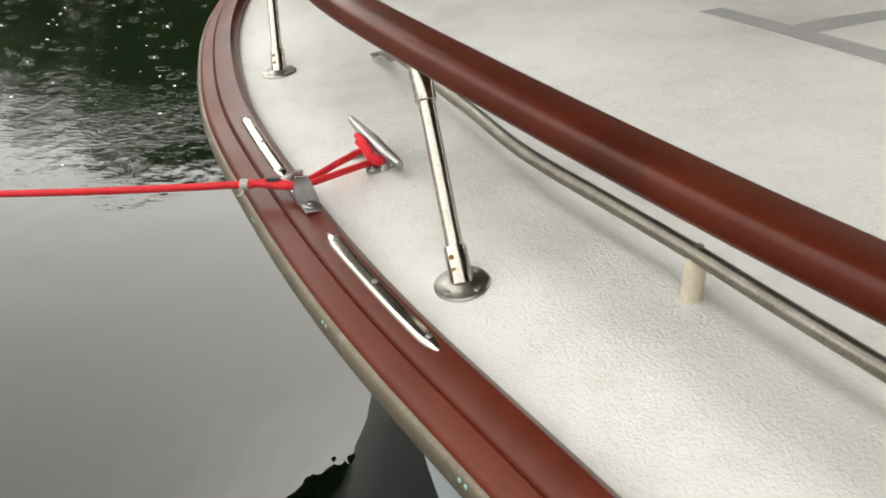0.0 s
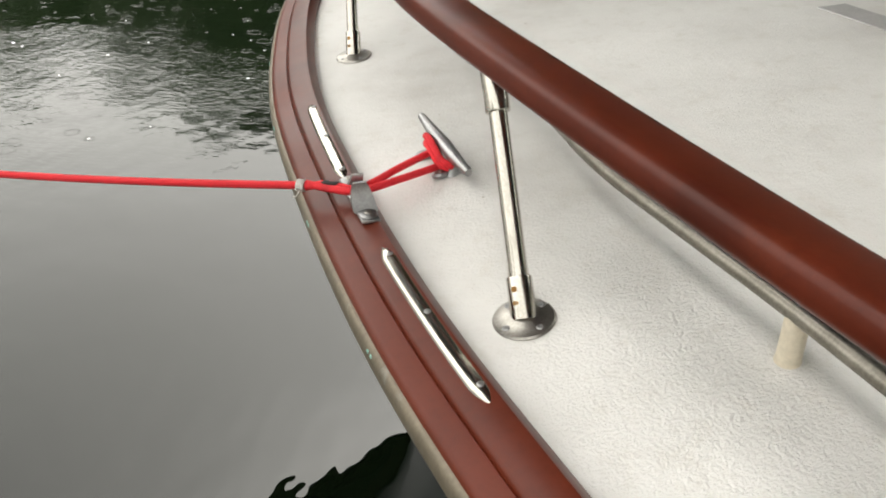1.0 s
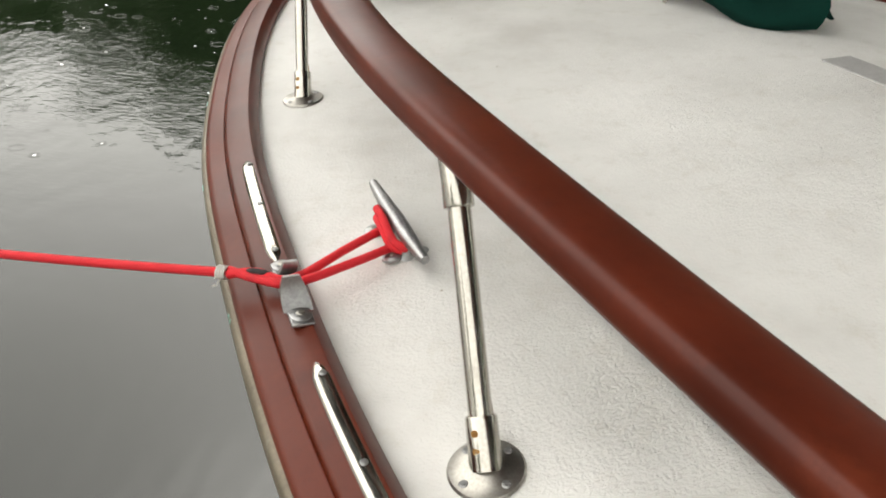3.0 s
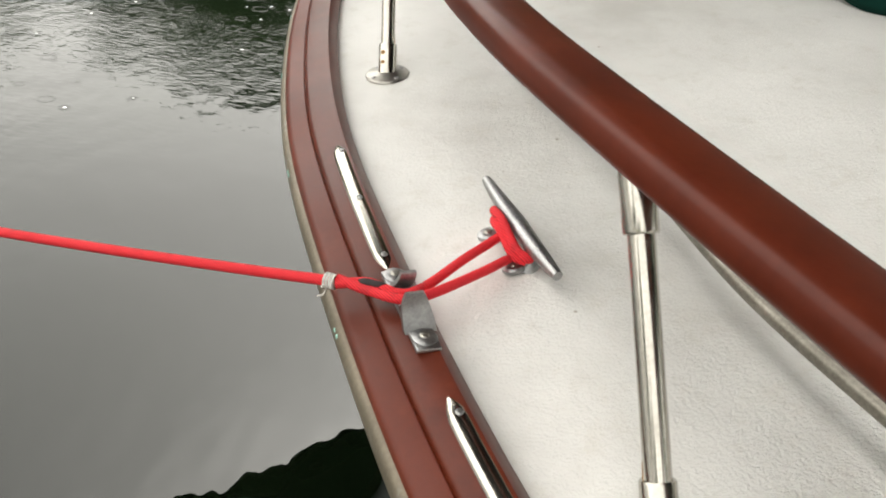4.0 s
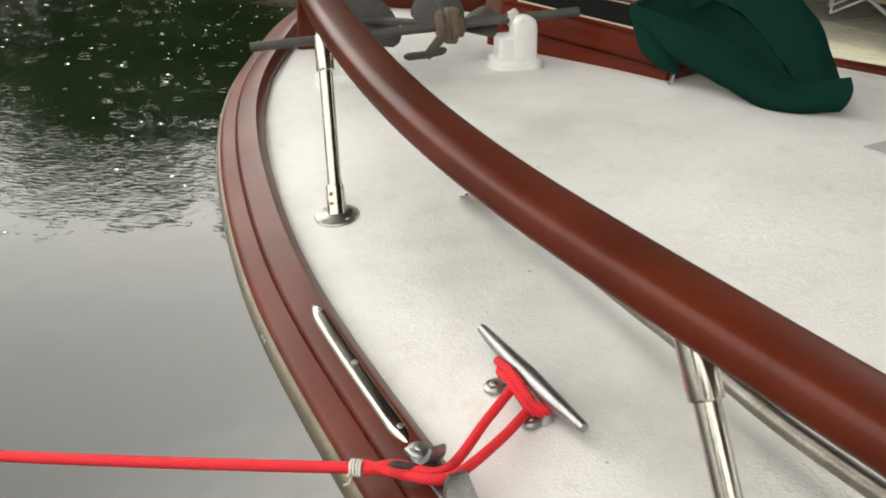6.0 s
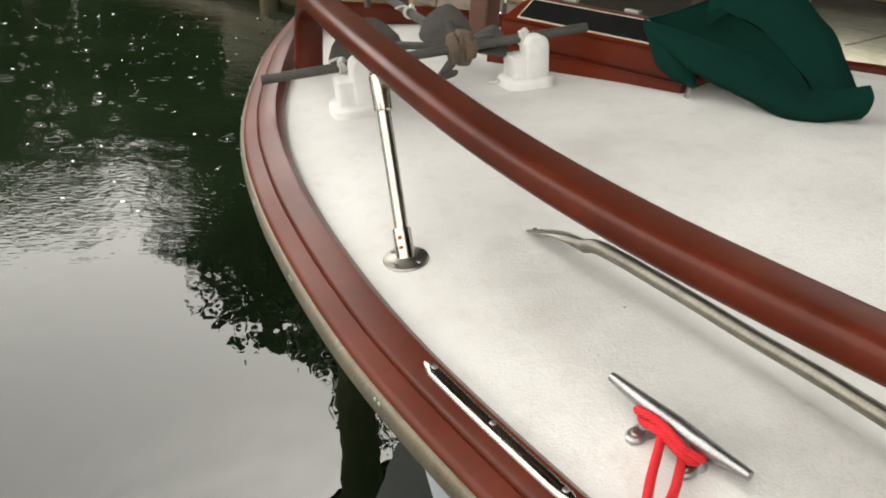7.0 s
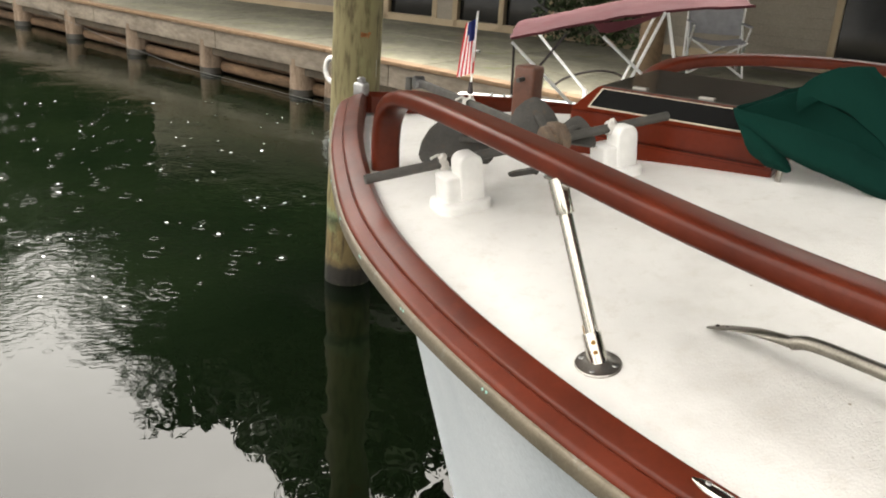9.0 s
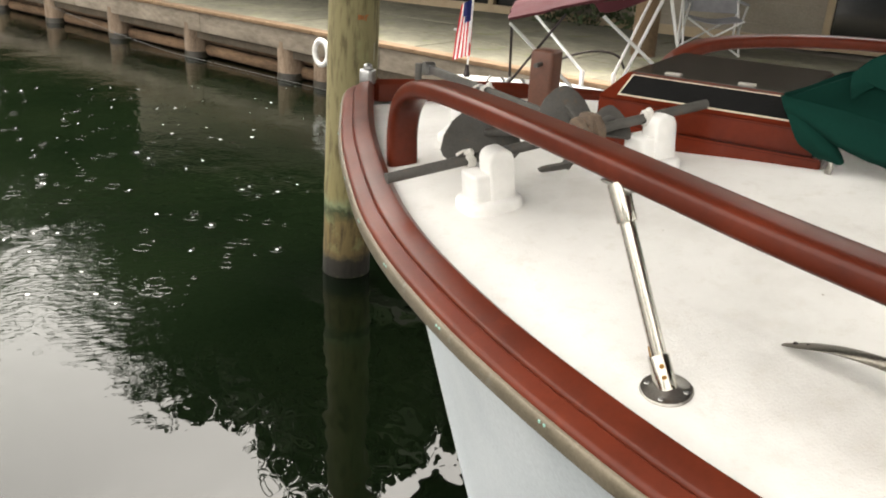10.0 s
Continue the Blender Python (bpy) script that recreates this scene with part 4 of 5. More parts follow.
# lashings
for c, turns in ((ROD0.lerp(ROD1, 0.235), 3), (ROD0.lerp(ROD1, 0.795), 4), (hub.lerp(head, 0.55), 3)):
    t_ = rodw if turns != 3 or c == ROD0.lerp(ROD1, 0.235) else shk
    m = frame_to(c, t_, UP)
    pts = []
    for k in range(turns * 14):
        a = 2 * math.pi * k / 14
        pts.append(m @ Vector((0.0175 * math.cos(a), 0.0175 * math.sin(a), 0.007 * (k / 14 - turns / 2) + 0.003 * math.sin(5 * a))))
    if turns == 4:
        g = deck_z(*to_uv(c.x, c.y)) + 0.006
        tail = pts[-1]
        for k in range(1, 9):
            f = k / 8
            pts.append(tail + Vector((-0.012 * f - 0.006 * math.sin(4 * f), -0.022 * f, (g - tail.z) * f)))
        pts += [pts[-1] + Vector((-0.03 * k, 0.004 * (-1) ** k, 0)) for k in range(1, 4)]
    else:
        pts += [pts[-1] + Vector((-0.010 * k, -0.004 * k, 0.004 * math.sin(k))) for k in range(1, 5)]
    bm = bmesh.new()
    add_tube(bm, pts, 0.0036, 7)
    bmesh.ops.create_uvsphere(bm, u_segments=8, v_segments=6, radius=0.010, matrix=Matrix.Translation(m @ Vector((0.018, 0.006, 0))))
    whole("lashing", bm, CORD, "white cord lashing tied round the anchor", "cord", "anchor lashings")

# red mooring line: two parts from the cleat through the fairlead, then one
TIE = Vector((-0.300, 1.311, 1.710))
lead_p = fp + fa * 0.024 + UP * 0.016
line = thing("mooring_line", TIE, "taut red braided mooring line looped round the cleat", "rope")
c0 = mid - ax * 0.032 + UP * -0.012
c1 = mid + ax * 0.036 + UP * -0.012
inb = sd_c if sd_c.x > 0 else -sd_c
loop = [TIE + Vector((0.008, -0.004, 0.000)), TIE.lerp(lead_p, 0.5) + ft * 0.0075 + UP * 0.003, lead_p + ft * 0.0055, lead_p.lerp(mid, 0.5) + ft * 0.010 - UP * 0.006, mid - inb * 0.017 - UP * 0.014 - ax * 0.006,
        mid - inb * 0.006 - UP * 0.016 - ax * 0.022, c0 - ax * 0.020 - inb * 0.004 - UP * 0.004, c0 - inb * 0.016 + UP * 0.008 - ax * 0.012, mid - inb * 0.021 + UP * 0.004 - ax * 0.008, c1 - inb * 0.019 + UP * 0.002,
        c1 + ax * 0.014 - inb * 0.006 - UP * 0.004, c1 - inb * 0.014 - ax * 0.006 - UP * 0.012, lead_p.lerp(c1, 0.5) - ft * 0.005 - UP * 0.002, lead_p - ft * 0.0075 + UP * 0.002, TIE.lerp(lead_p, 0.5) - ft * 0.0075 + UP * 0.001, TIE + Vector((0.008, 0.004, 0.002))]
bm = bmesh.new()
add_tube(bm, fair(spline(loop, 8), 1), 0.0062, 12)
add_tube(bm, fair(spline([c0 - ax * 0.014 - inb * 0.008 - UP * 0.004, c0 - inb * 0.020, mid - inb * 0.026 - UP * 0.004, c1 - inb * 0.022 - UP * 0.006, c1 + ax * 0.010 - inb * 0.008 - UP * 0.010], 8), 1), 0.0060, 12)
part("loop", bm, ROPE, line, "doubled red eye of the line, dark with grime")
bm = bmesh.new()
add_tube(bm, [TIE.lerp(lead_p, f) + ft * (0.003 + 0.002 * math.sin(f * 9)) + UP * 0.0070 for f in (0.36, 0.42, 0.48, 0.55, 0.62, 0.70)], 0, 10, [0.0015, 0.0045, 0.0050, 0.0046, 0.0040, 0.0015])
part("tar_spot", bm, BLACK, line, "black grimy spot on the rope's eye")
bm = bmesh.new()
far = TIE + Vector((-3.305, 0.646, -0.145))
pts = [TIE.lerp(far, k / 40) + UP * (-0.45 * (k / 40) * (1 - k / 40)) for k in range(41)]
add_tube(bm, pts, 0.0068, 12)
part("standing_part", bm, ROPE, line)
bm = bmesh.new()
wd = (far - TIE).normalized()
m = frame_to(TIE, wd)
pts = [m @ Vector((0.0105 * math.cos(k * 0.7), 0.0085 * math.sin(k * 0.7), -0.008 + 0.0004 * k)) for k in range(40)]
add_tube(bm, pts, 0.0016, 6)
add_tube(bm, [m @ Vector((0, 0.010, 0.004)), m @ Vector((-0.004, 0.018, 0.006)), m @ Vector((-0.006, 0.020, 0.012))], 0.0012, 5)
part("whipping", bm, CORD, line, "white twine whipping")

# green canvas cover, half folded, leaning on the hatch and lying on the deck
canvas = thing("canvas_cover", (0.575, 2.39, deck_z(*to_uv(0.575, 2.39))), "dark green canvas cover crumpled beside the skylight hatch", "cover")


def cloth(rows_, n=10, thick=0.006, wav=0.006, seed=0, place=Vector):
    """A folded cloth lofted over a few guide lines, with a hem's thickness."""
    lines = [spline([place(Vector(p)) for p in r], n) for r in rows_]
    cols = [spline([l[i] for l in lines], 6) for i in range(len(lines[0]))]
    bm = bmesh.new()
    g = []
    for i, c in enumerate(cols):
        row = []
        for j, p in enumerate(c):
            nz = noise.noise(Vector((p.x * 7 + seed, p.y * 7, p.z * 7))) * wav + noise.noise(Vector((p.x * 25 + seed, p.y * 25, p.z * 9))) * wav * 0.4
            row.append(bm.verts.new(p + Vector((nz, -nz, nz))))
        g.append(row)
    for r0, r1 in zip(g, g[1:]):
        for j in range(len(r0) - 1):
            bm.faces.new((r0[j], r0[j + 1], r1[j + 1], r1[j]))
    bmesh.ops.recalc_face_normals(bm, faces=bm.faces)
    bmesh.ops.solidify(bm, geom=bm.faces[:], thickness=thick)
    return bm


dz = lambda x, y, h: (x, y, deck_z(*to_uv(x, y)) + h)


def set_down(p):
    """Draws the folds together towards the hatch and rests them on the deck."""
    return Vector((0.329 + (p.x - 0.374) * 0.92, p.y - 0.058, p.z + 0.026))


part("front_fold", cloth([
    [(0.374, 2.765, 1.987), (0.50, 2.660, 1.965), (0.62, 2.565, 1.930), (0.72, 2.480, 1.885), (0.835, 2.420, 1.915)],
    [(0.372, 2.752, 1.975), (0.49, 2.630, 1.938), (0.61, 2.525, 1.897), (0.71, 2.440, 1.860), (0.835, 2.395, 1.897)],
    [(0.380, 2.745, 1.962), (0.48, 2.625, 1.905), (0.60, 2.515, 1.860), (0.70, 2.435, 1.838), (0.83, 2.390, 1.872)],
    [(0.395, 2.745, 1.950), (0.49, 2.640, 1.890), (0.61, 2.530, 1.842), (0.70, 2.455, 1.826), (0.825, 2.400, 1.850)]], 10, 0.006, 0.007, 1, set_down), CANVAS, canvas)
part("pocket", cloth([
    [(0.376, 2.763, 1.980), (0.385, 2.740, 1.930), (0.410, 2.715, 1.885), (0.450, 2.695, 1.855)],
    [(0.400, 2.745, 1.960), (0.415, 2.700, 1.915), (0.445, 2.670, 1.875), (0.490, 2.650, 1.845)],
    [(0.440, 2.725, 1.940), (0.470, 2.670, 1.900), (0.490, 2.660, 1.872), (0.505, 2.650, 1.850)]], 8, 0.006, 0.008, 4, set_down), CANVAS, canvas)
part("inner_fold", cloth([
    [(0.385, 2.785, 1.985), (0.47, 2.775, 2.010), (0.56, 2.770, 2.040), (0.66, 2.760, 2.060)],
    [(0.450, 2.775, 1.950), (0.55, 2.750, 1.945), (0.64, 2.730, 1.950), (0.74, 2.710, 1.970)],
    [(0.540, 2.710, 1.890), (0.64, 2.680, 1.880), (0.72, 2.640, 1.880), (0.80, 2.610, 1.890)],
    [(0.620, 2.620, 1.845), (0.68, 2.560, 1.842), (0.75, 2.510, 1.842), (0.82, 2.480, 1.845)]], 8, 0.006, 0.012, 7, set_down), CANVAS, canvas)
part("lapel", cloth([
    [(0.535, 2.690, 2.060), (0.575, 2.680, 2.090), (0.635, 2.660, 2.115), (0.700, 2.640, 2.120)],
    [(0.545, 2.675, 2.040), (0.600, 2.655, 2.075), (0.665, 2.630, 2.090), (0.735, 2.610, 2.075)],
    [(0.655, 2.595, 1.985), (0.695, 2.570, 2.010), (0.740, 2.555, 2.015), (0.795, 2.545, 2.000)],
    [(0.715, 2.515, 1.915), (0.745, 2.510, 1.930), (0.790, 2.490, 1.935), (0.840, 2.490, 1.920)],
    [(0.740, 2.455, 1.862), (0.785, 2.440, 1.865), (0.830, 2.440, 1.865), (0.875, 2.460, 1.855)]], 8, 0.006, 0.010, 11, set_down), CANVAS, canvas)
part("lining", cloth([
    [(0.40, 2.785, 1.975), (0.47, 2.755, 2.010), (0.540, 2.705, 2.050)],
    [(0.52, 2.740, 1.930), (0.59, 2.695, 1.960), (0.660, 2.605, 1.985)],
    [(0.62, 2.660, 1.875), (0.67, 2.600, 1.895), (0.720, 2.525, 1.912)],
    [(0.70, 2.530, 1.848), (0.72, 2.490, 1.853), (0.745, 2.460, 1.860)]], 8, 0.006, 0.004, 17, set_down), CANVAS, canvas)
part("hood", cloth([
    [(0.520, 2.700, 2.050), (0.560, 2.690, 2.085), (0.620, 2.672, 2.112)],
    [(0.512, 2.688, 2.020), (0.560, 2.672, 2.052), (0.625, 2.650, 2.082)],
    [(0.520, 2.690, 1.995), (0.565, 2.668, 2.028), (0.635, 2.640, 2.045)]], 8, 0.006, 0.006, 14, set_down), CANVAS, canvas)
bm = bmesh.new()
add_box(bm, frame_to(Vector(dz(0.445, 2.625, 0.022)), Vector((0.2, 0.1, 1))), 0.007, 0.018, 0.046, 0.002)
part("buckle", bm, DULL_STEEL, canvas, "small bright metal strap end")

# ---- harbour ----
# mooring piling ahead of the bow
bm = bmesh.new()
prof = [(0.155, -0.6 + WATER)]
for k in range(30):
    h = WATER + 0.02 + k * 0.14
    prof.append((0.150 - 0.004 * k / 30 + 0.004 * noise.noise(Vector((k * 0.9, 0, 0))), h))
add_lathe(bm, pose(-0.12, 5.93, 0, 0, 1.2, 0), prof, 28)
piling = thing("mooring_piling", (-0.12, 5.93, WATER - 0.6), "weathered round wooden piling with green moss", "piling")
part("timber", bm, PILE, piling)
rng = random.Random(14)


def on_pile(ang, z, out=0.148):
    """A place on the piling's skin, ang degrees round from the side that faces the bow."""
    a = radians(-90 + ang)
    return Vector((-0.12 + 0.021 * (z - 0.2) + out * math.cos(a), 5.93 + out * math.sin(a), z))


bm = bmesh.new()
grid = [[bm.verts.new(on_pile(0 + 9 * i + rng.uniform(-2, 2), 1.795 + 0.015 * j + rng.uniform(-0.006, 0.006), 0.1495)) for i in range(4)] for j in range(3)]
for r0, r1 in zip(grid, grid[1:]):
    for i in range(3):
        bm.faces.new((r0[i], r0[i + 1], r1[i + 1], r1[i]))
bmesh.ops.solidify(bm, geom=bm.faces[:], thickness=0.002)
part("paint_daub", bm, simple("orange_paint_daub", (0.30, 0.10, 0.03), (0.42, 0.16, 0.05), 40, 0.7), piling, "faded orange paint daub")
bm = bmesh.new()
add_tube(bm, [on_pile(46, 1.56 + 0.02 * k, 0.149) for k in range(6)], 0.003, 6)
part("nail", bm, DULL_STEEL, piling, "bent pale nail")

# the bulkhead dock
DA, DB = Vector((0.36, 12.42)), Vector((-4.31, 19.57))
DD = (DB - DA).normalized()
DN = Vector((-DD.y, DD.x))
if DN.x > 0:
    DN = -DN                                   # towards the water
DOCK = 0.90


def D(s, n, z):
    """A place by the dock: s metres along it, n out over the water."""
    p = DA + DD * s + DN * n
    return Vector((p.x, p.y, z))


dm = lambda s, n, z: axes(Vector((*DD, 0)), Vector((*DN, 0)), UP, D(s, n, z))
dock = thing("dock", D(5, -1, WATER), "weathered grey dock on timber piles with mossy slabs", "dock", kind="structure")
for s in (-12.5, -10.3, -8.1, -5.9, -3.7, -1.4, -0.7, 0.0, 2.14, 4.28, 6.42, 8.56, 10.7, 12.8, 15.0):
    bm = bmesh.new()
    r = 0.185 + 0.018 * math.sin(s * 3)
    add_lathe(bm, dm(s, 0.0, 0), [(r * 1.02, WATER - 0.6), (r, WATER + 0.3), (r * 0.97, DOCK - 0.20)], 18)
    p = part("pile", bm, BARKWOOD, dock, "orange-brown round pile")
    bm = bmesh.new()
    add_lathe(bm, dm(s, 0.0, 0), [(r * 1.05, WATER - 0.2), (r * 1.03, WATER + 0.07), (r * 0.99, WATER + 0.10)], 18)
    part("wet_foot", bm, PILE_WET, p)
for k, (h, n, tk) in enumerate(((WATER + 0.09, -0.10, 0.19), (WATER + 0.27, -0.13, 0.18), (WATER + 0.45, -0.16, 0.18))):
    for j in range(-3, 4):
        bm = bmesh.new()
        add_box(bm, dm(j * 4.4 + 0.7 * k, n, h) @ pose(0, 0, 0, 0, 0.4 * ((j * 7 + k) % 3 - 1), 0), 4.38, 0.17, tk - 0.028, 0.07, 3)
        part("bulkhead_log", bm, LOGWOOD, dock, "orange-brown wet log")
for j in range(-4, 5):
    bm = bmesh.new()
    add_box(bm, dm(j * 3.6, 0.12, DOCK - 0.16), 3.59, 0.11, 0.27, 0.014)
    part("fascia_beam", bm, DOCKWOOD, dock)
    bm = bmesh.new()
    add_box(bm, dm(j * 3.6 + 1.1, 0.14, DOCK + 0.005), 3.59, 0.19, 0.05, 0.008)
    part("edge_board", bm, EDGEWOOD, dock)
me = None
for j in range(0, 13):
    for i in range(4):
        if me is None:
            bm = bmesh.new()
            add_box(bm, Matrix.Identity(4), 2.38, 1.035, 0.06, 0.008, 1)
            me = bpy.data.meshes.new("slab")
            bm.to_mesh(me)
            bm.free()
            me.materials.append(MOSSWOOD)
        sl = new("slab", me)
        sl.parent = dock
        sl.matrix_local = Matrix.Translation(-dock.location) @ dm(-13.0 + j * 2.4 + 0.8 * (i % 2), -0.50 - 1.05 * i, DOCK - 0.012 + 0.006 * ((j * 5 + i * 3) % 4) / 3)
bm = bmesh.new()
add_box(bm, dm(2, -2.2, DOCK - 0.22), 30, 4.6, 0.38)
part("fill", bm, DARKWOOD, dock)
bm = bmesh.new()
add_box(bm, dm(2, -12.0, DOCK - 0.35), 60, 15.4, 0.62)
whole("pavement", bm, simple("pale_pavement", (0.21, 0.20, 0.175), (0.30, 0.28, 0.25), 1.2, 0.9, 0, 12, 0.2, 0.01, c3=(0.20, 0.24, 0.10)), "pale mossy paved terrace behind the dock", "pavement", kind="structure")

# dock line slung along the piles
bm = bmesh.new()
pts = []
for k in range(60):
    s = -1.2 + 9.5 * k / 59
    pts.append(D(s, 0.23, WATER + 0.02 + 0.55 * max(0, (s - 2.4) / 6.0) ** 1.3))
add_tube(bm, pts, 0.003, 6)
whole("dock_line", bm, simple("grey_cord", (0.16, 0.16, 0.15), (0.24, 0.24, 0.23), 6, 0.8), "thin grey line slung along the dock piles", "rope")

# white ring fender on the corner pile
bm = bmesh.new()
ctr = D(-0.95, 0.32, DOCK - 0.20)
pts = [ctr + Vector((*(DD * (0.12 * math.cos(a))), 0.15 * math.sin(a))) for a in [2 * math.pi * k / 24 for k in range(25)]]
add_tube(bm, pts, 0.034, 10)
whole("ring_fender", bm, PAINT_W, "white ring fender hung on the dock edge", "fender")

# dock cleat
bm = bmesh.new()
cc = Vector((2.45, 11.45, DOCK + 0.02))
add_tube(bm, [cc + Vector((*(DD * -0.14), 0.07)), cc + Vector((0, 0, 0.065)), cc + Vector((*(DD * 0.14), 0.07))], 0.02, 8)
for q in (-0.05, 0.05):
    add_tube(bm, [cc + Vector((*(DD * q), -0.01)), cc + Vector((*(DD * q), 0.065))], 0.02, 8)
whole("dock_cleat", bm, CAST, "grey metal cleat on the dock planks", "cleat")

# house behind the terrace
HD2 = Vector((-0.701, 0.713))
HN2 = Vector((-0.713, -0.701))
house = thing("house", (4.07, 14.0, DOCK), "beige clapboard waterside house with glass doors", "house")
hm = lambda s, n, z: axes(Vector((*HD2, 0)), Vector((*HN2, 0)), UP, Vector((4.07 + HD2.x * s + HN2.x * n, 14.0 + HD2.y * s + HN2.y * n, z)))
S0, S1 = -16.0, 8.6
openings = [(-8.2, -4.75), (-0.55, 1.2), (1.6, 3.6)]
cuts = [S0] + [x for o in openings for x in o] + [S1]
TOPW = DOCK + 2.15
for k in range(0, len(cuts), 2):
    a, b = cuts[k], cuts[k + 1]
    n = 14
    for i in range(n):
        bm = bmesh.new()
        z0 = DOCK + 0.12 + i * (TOPW - DOCK - 0.12) / n
        h = (TOPW - DOCK - 0.12) / n
        add_box(bm, hm((a + b) / 2, 0.0, z0 + h / 2) @ pose(0, 0, 0, -9, 0, 0), b - a, 0.030, h + 0.02)
        part("siding_board", bm, SIDING, house)
    bm = bmesh.new()
    add_box(bm, hm((a + b) / 2, 0.0, DOCK + 0.06), b - a, 0.09, 0.14)
    part("plinth", bm, TRIM_T, house)
# upper wall is out of view; dark colour stands in for its shaded reflection
bm2 = bmesh.new()
add_box(bm2, hm((S0 + S1) / 2, 0.0, TOPW + 0.6), S1 - S0, 0.2, 1.2)
part("upper_wall", bm2, SHINGLE, house, "unseen upper wall, shingled dark to dim its reflection in the water")
for q in (S0, S1):
    bm = bmesh.new()
    add_box(bm, hm(q, -4.0, DOCK + 1.7), 0.2, 8.0, 3.4)
    part("side_wall", bm, SIDING, house)
bm = bmesh.new()
add_box(bm, hm((S0 + S1) / 2, -8.0, DOCK + 1.7), S1 - S0, 0.2, 3.4)
part("back_wall", bm, SIDING, house)
for a, b in openings:
    bm = bmesh.new()
    add_box(bm, hm((a + b) / 2, -0.10, (DOCK + TOPW) / 2), b - a, 0.02, TOPW - DOCK)
    pane = part("glass_door", bm, GLASS, house, "dark glass sliding door", False)
    for q in (a, (a + b) / 2, b):
        bm = bmesh.new()
        add_box(bm, hm(q, -0.03, (DOCK + TOPW) / 2), 0.10, 0.12, TOPW - DOCK, 0.008)
        part("door_frame", bm, TRIM_T, pane)
    bm = bmesh.new()
    add_box(bm, hm((a + b) / 2, -0.03, DOCK + 0.07), b - a - 0.1, 0.12, 0.14, 0.008)
    part("sill", bm, TRIM_T, pane)
EAVE, RIDGE = TOPW + 1.1, DOCK + 6.9
for n0, n1 in ((0.5, -4.2), (-8.9, -4.2)):
    bm = bmesh.new()
    mid_n, run, rise = (n0 + n1) / 2, abs(n1 - n0), RIDGE - EAVE
    pitch = math.degrees(math.atan2(rise, run)) * (1 if n0 < n1 else -1)
    add_box(bm, hm((S0 + S1) / 2, mid_n, (EAVE + RIDGE) / 2) @ pose(0, 0, 0, pitch, 0, 0), S1 - S0 + 0.8, math.hypot(run, rise), 0.20)
    part("roof", bm, SHINGLE, house, "dark shingle roof slope")
for q in (S0 + 0.1, S1 - 0.1):
    bm = bmesh.new()
    tri = [(0.0, EAVE - 1.2), (0.0, EAVE), (-4.2, RIDGE - 0.1), (-8.4, EAVE), (-8.4, EAVE - 1.2)]
    fa_ = [bm.verts.new(hm(q - 0.08, n_, z_).translation) for n_, z_ in tri]
    fb_ = [bm.verts.new(hm(q + 0.08, n_, z_).translation) for n_, z_ in tri]
    bm.faces.new(fa_)
    bm.faces.new(fb_[::-1])
    for i in range(5):
        bm.faces.new((fa_[i], fa_[(i + 1) % 5], fb_[(i + 1) % 5], fb_[i]))
    part("gable_wall", bm, SIDING, house)

# unseen porch roof, added to shade the house front and its reflection
bm = bmesh.new()
add_box(bm, hm((S0 + S1) / 2, 1.45, DOCK + 2.85) @ pose(0, 0, 0, -10, 0, 0), S1 - S0, 3.2, 0.16)
part("porch_roof", bm, SHINGLE, house, "unseen dark shingle porch roof, added to shade the house front")

# open roof over the slip
roof = thing("slip_roof", B(4, 0, WATER), "dark timber roof over the boat slip on round posts", "roof", kind="structure")
RZ = 5.2
RM = axes(Vector((*AFT, 0)), Vector((*STB, 0)), UP, B(0, 0, 0))
bm = bmesh.new()
add_box(bm, RM @ pose(4.5, 1.9, RZ + 0.10), 15.0, 8.0, 0.12)
part("roof_boards", bm, ROOFING, roof)
for k in range(12):
    bm = bmesh.new()
    add_box(bm, RM @ pose(-2.9 + k * 1.25, 1.9, RZ - 0.03), 0.07, 7.8, 0.18)
    part("rafter", bm, ROOFING, roof)
bm = bmesh.new()
add_box(bm, RM @ pose(-3.02, 1.9, RZ + 0.02), 0.06, 8.1, 0.30)
part("front_fascia", bm, ROOFING, roof)
for u, v in ((6.4, -2.0), (11.0, -2.0), (5.5, 5.6), (11.0, 5.6)):
    bm = bmesh.new()
    add_lathe(bm, RM @ pose(u, v, 0), [(0.15, WATER - 0.6), (0.14, RZ + 0.05)], 16)
    part("post", bm, PILE, roof)

# finger pier beside the boat, under the path
pier = thing("finger_pier", B(4.5, -3.2, WATER), "weathered narrow timber pier beside the boat", "pier", kind="structure")
bm = bmesh.new()
add_box(bm, RM @ pose(7.6, -3.3, 0.90), 9.0, 1.3, 0.07)
part("pier_deck", bm, DOCKWOOD, pier)
for u in (3.5, 6.5, 9.5):
    bm = bmesh.new()
    add_lathe(bm, RM @ pose(u, -3.75, 0), [(0.12, WATER - 0.6), (0.12, 0.86)], 14)
    part("pile", bm, PILE, pier)

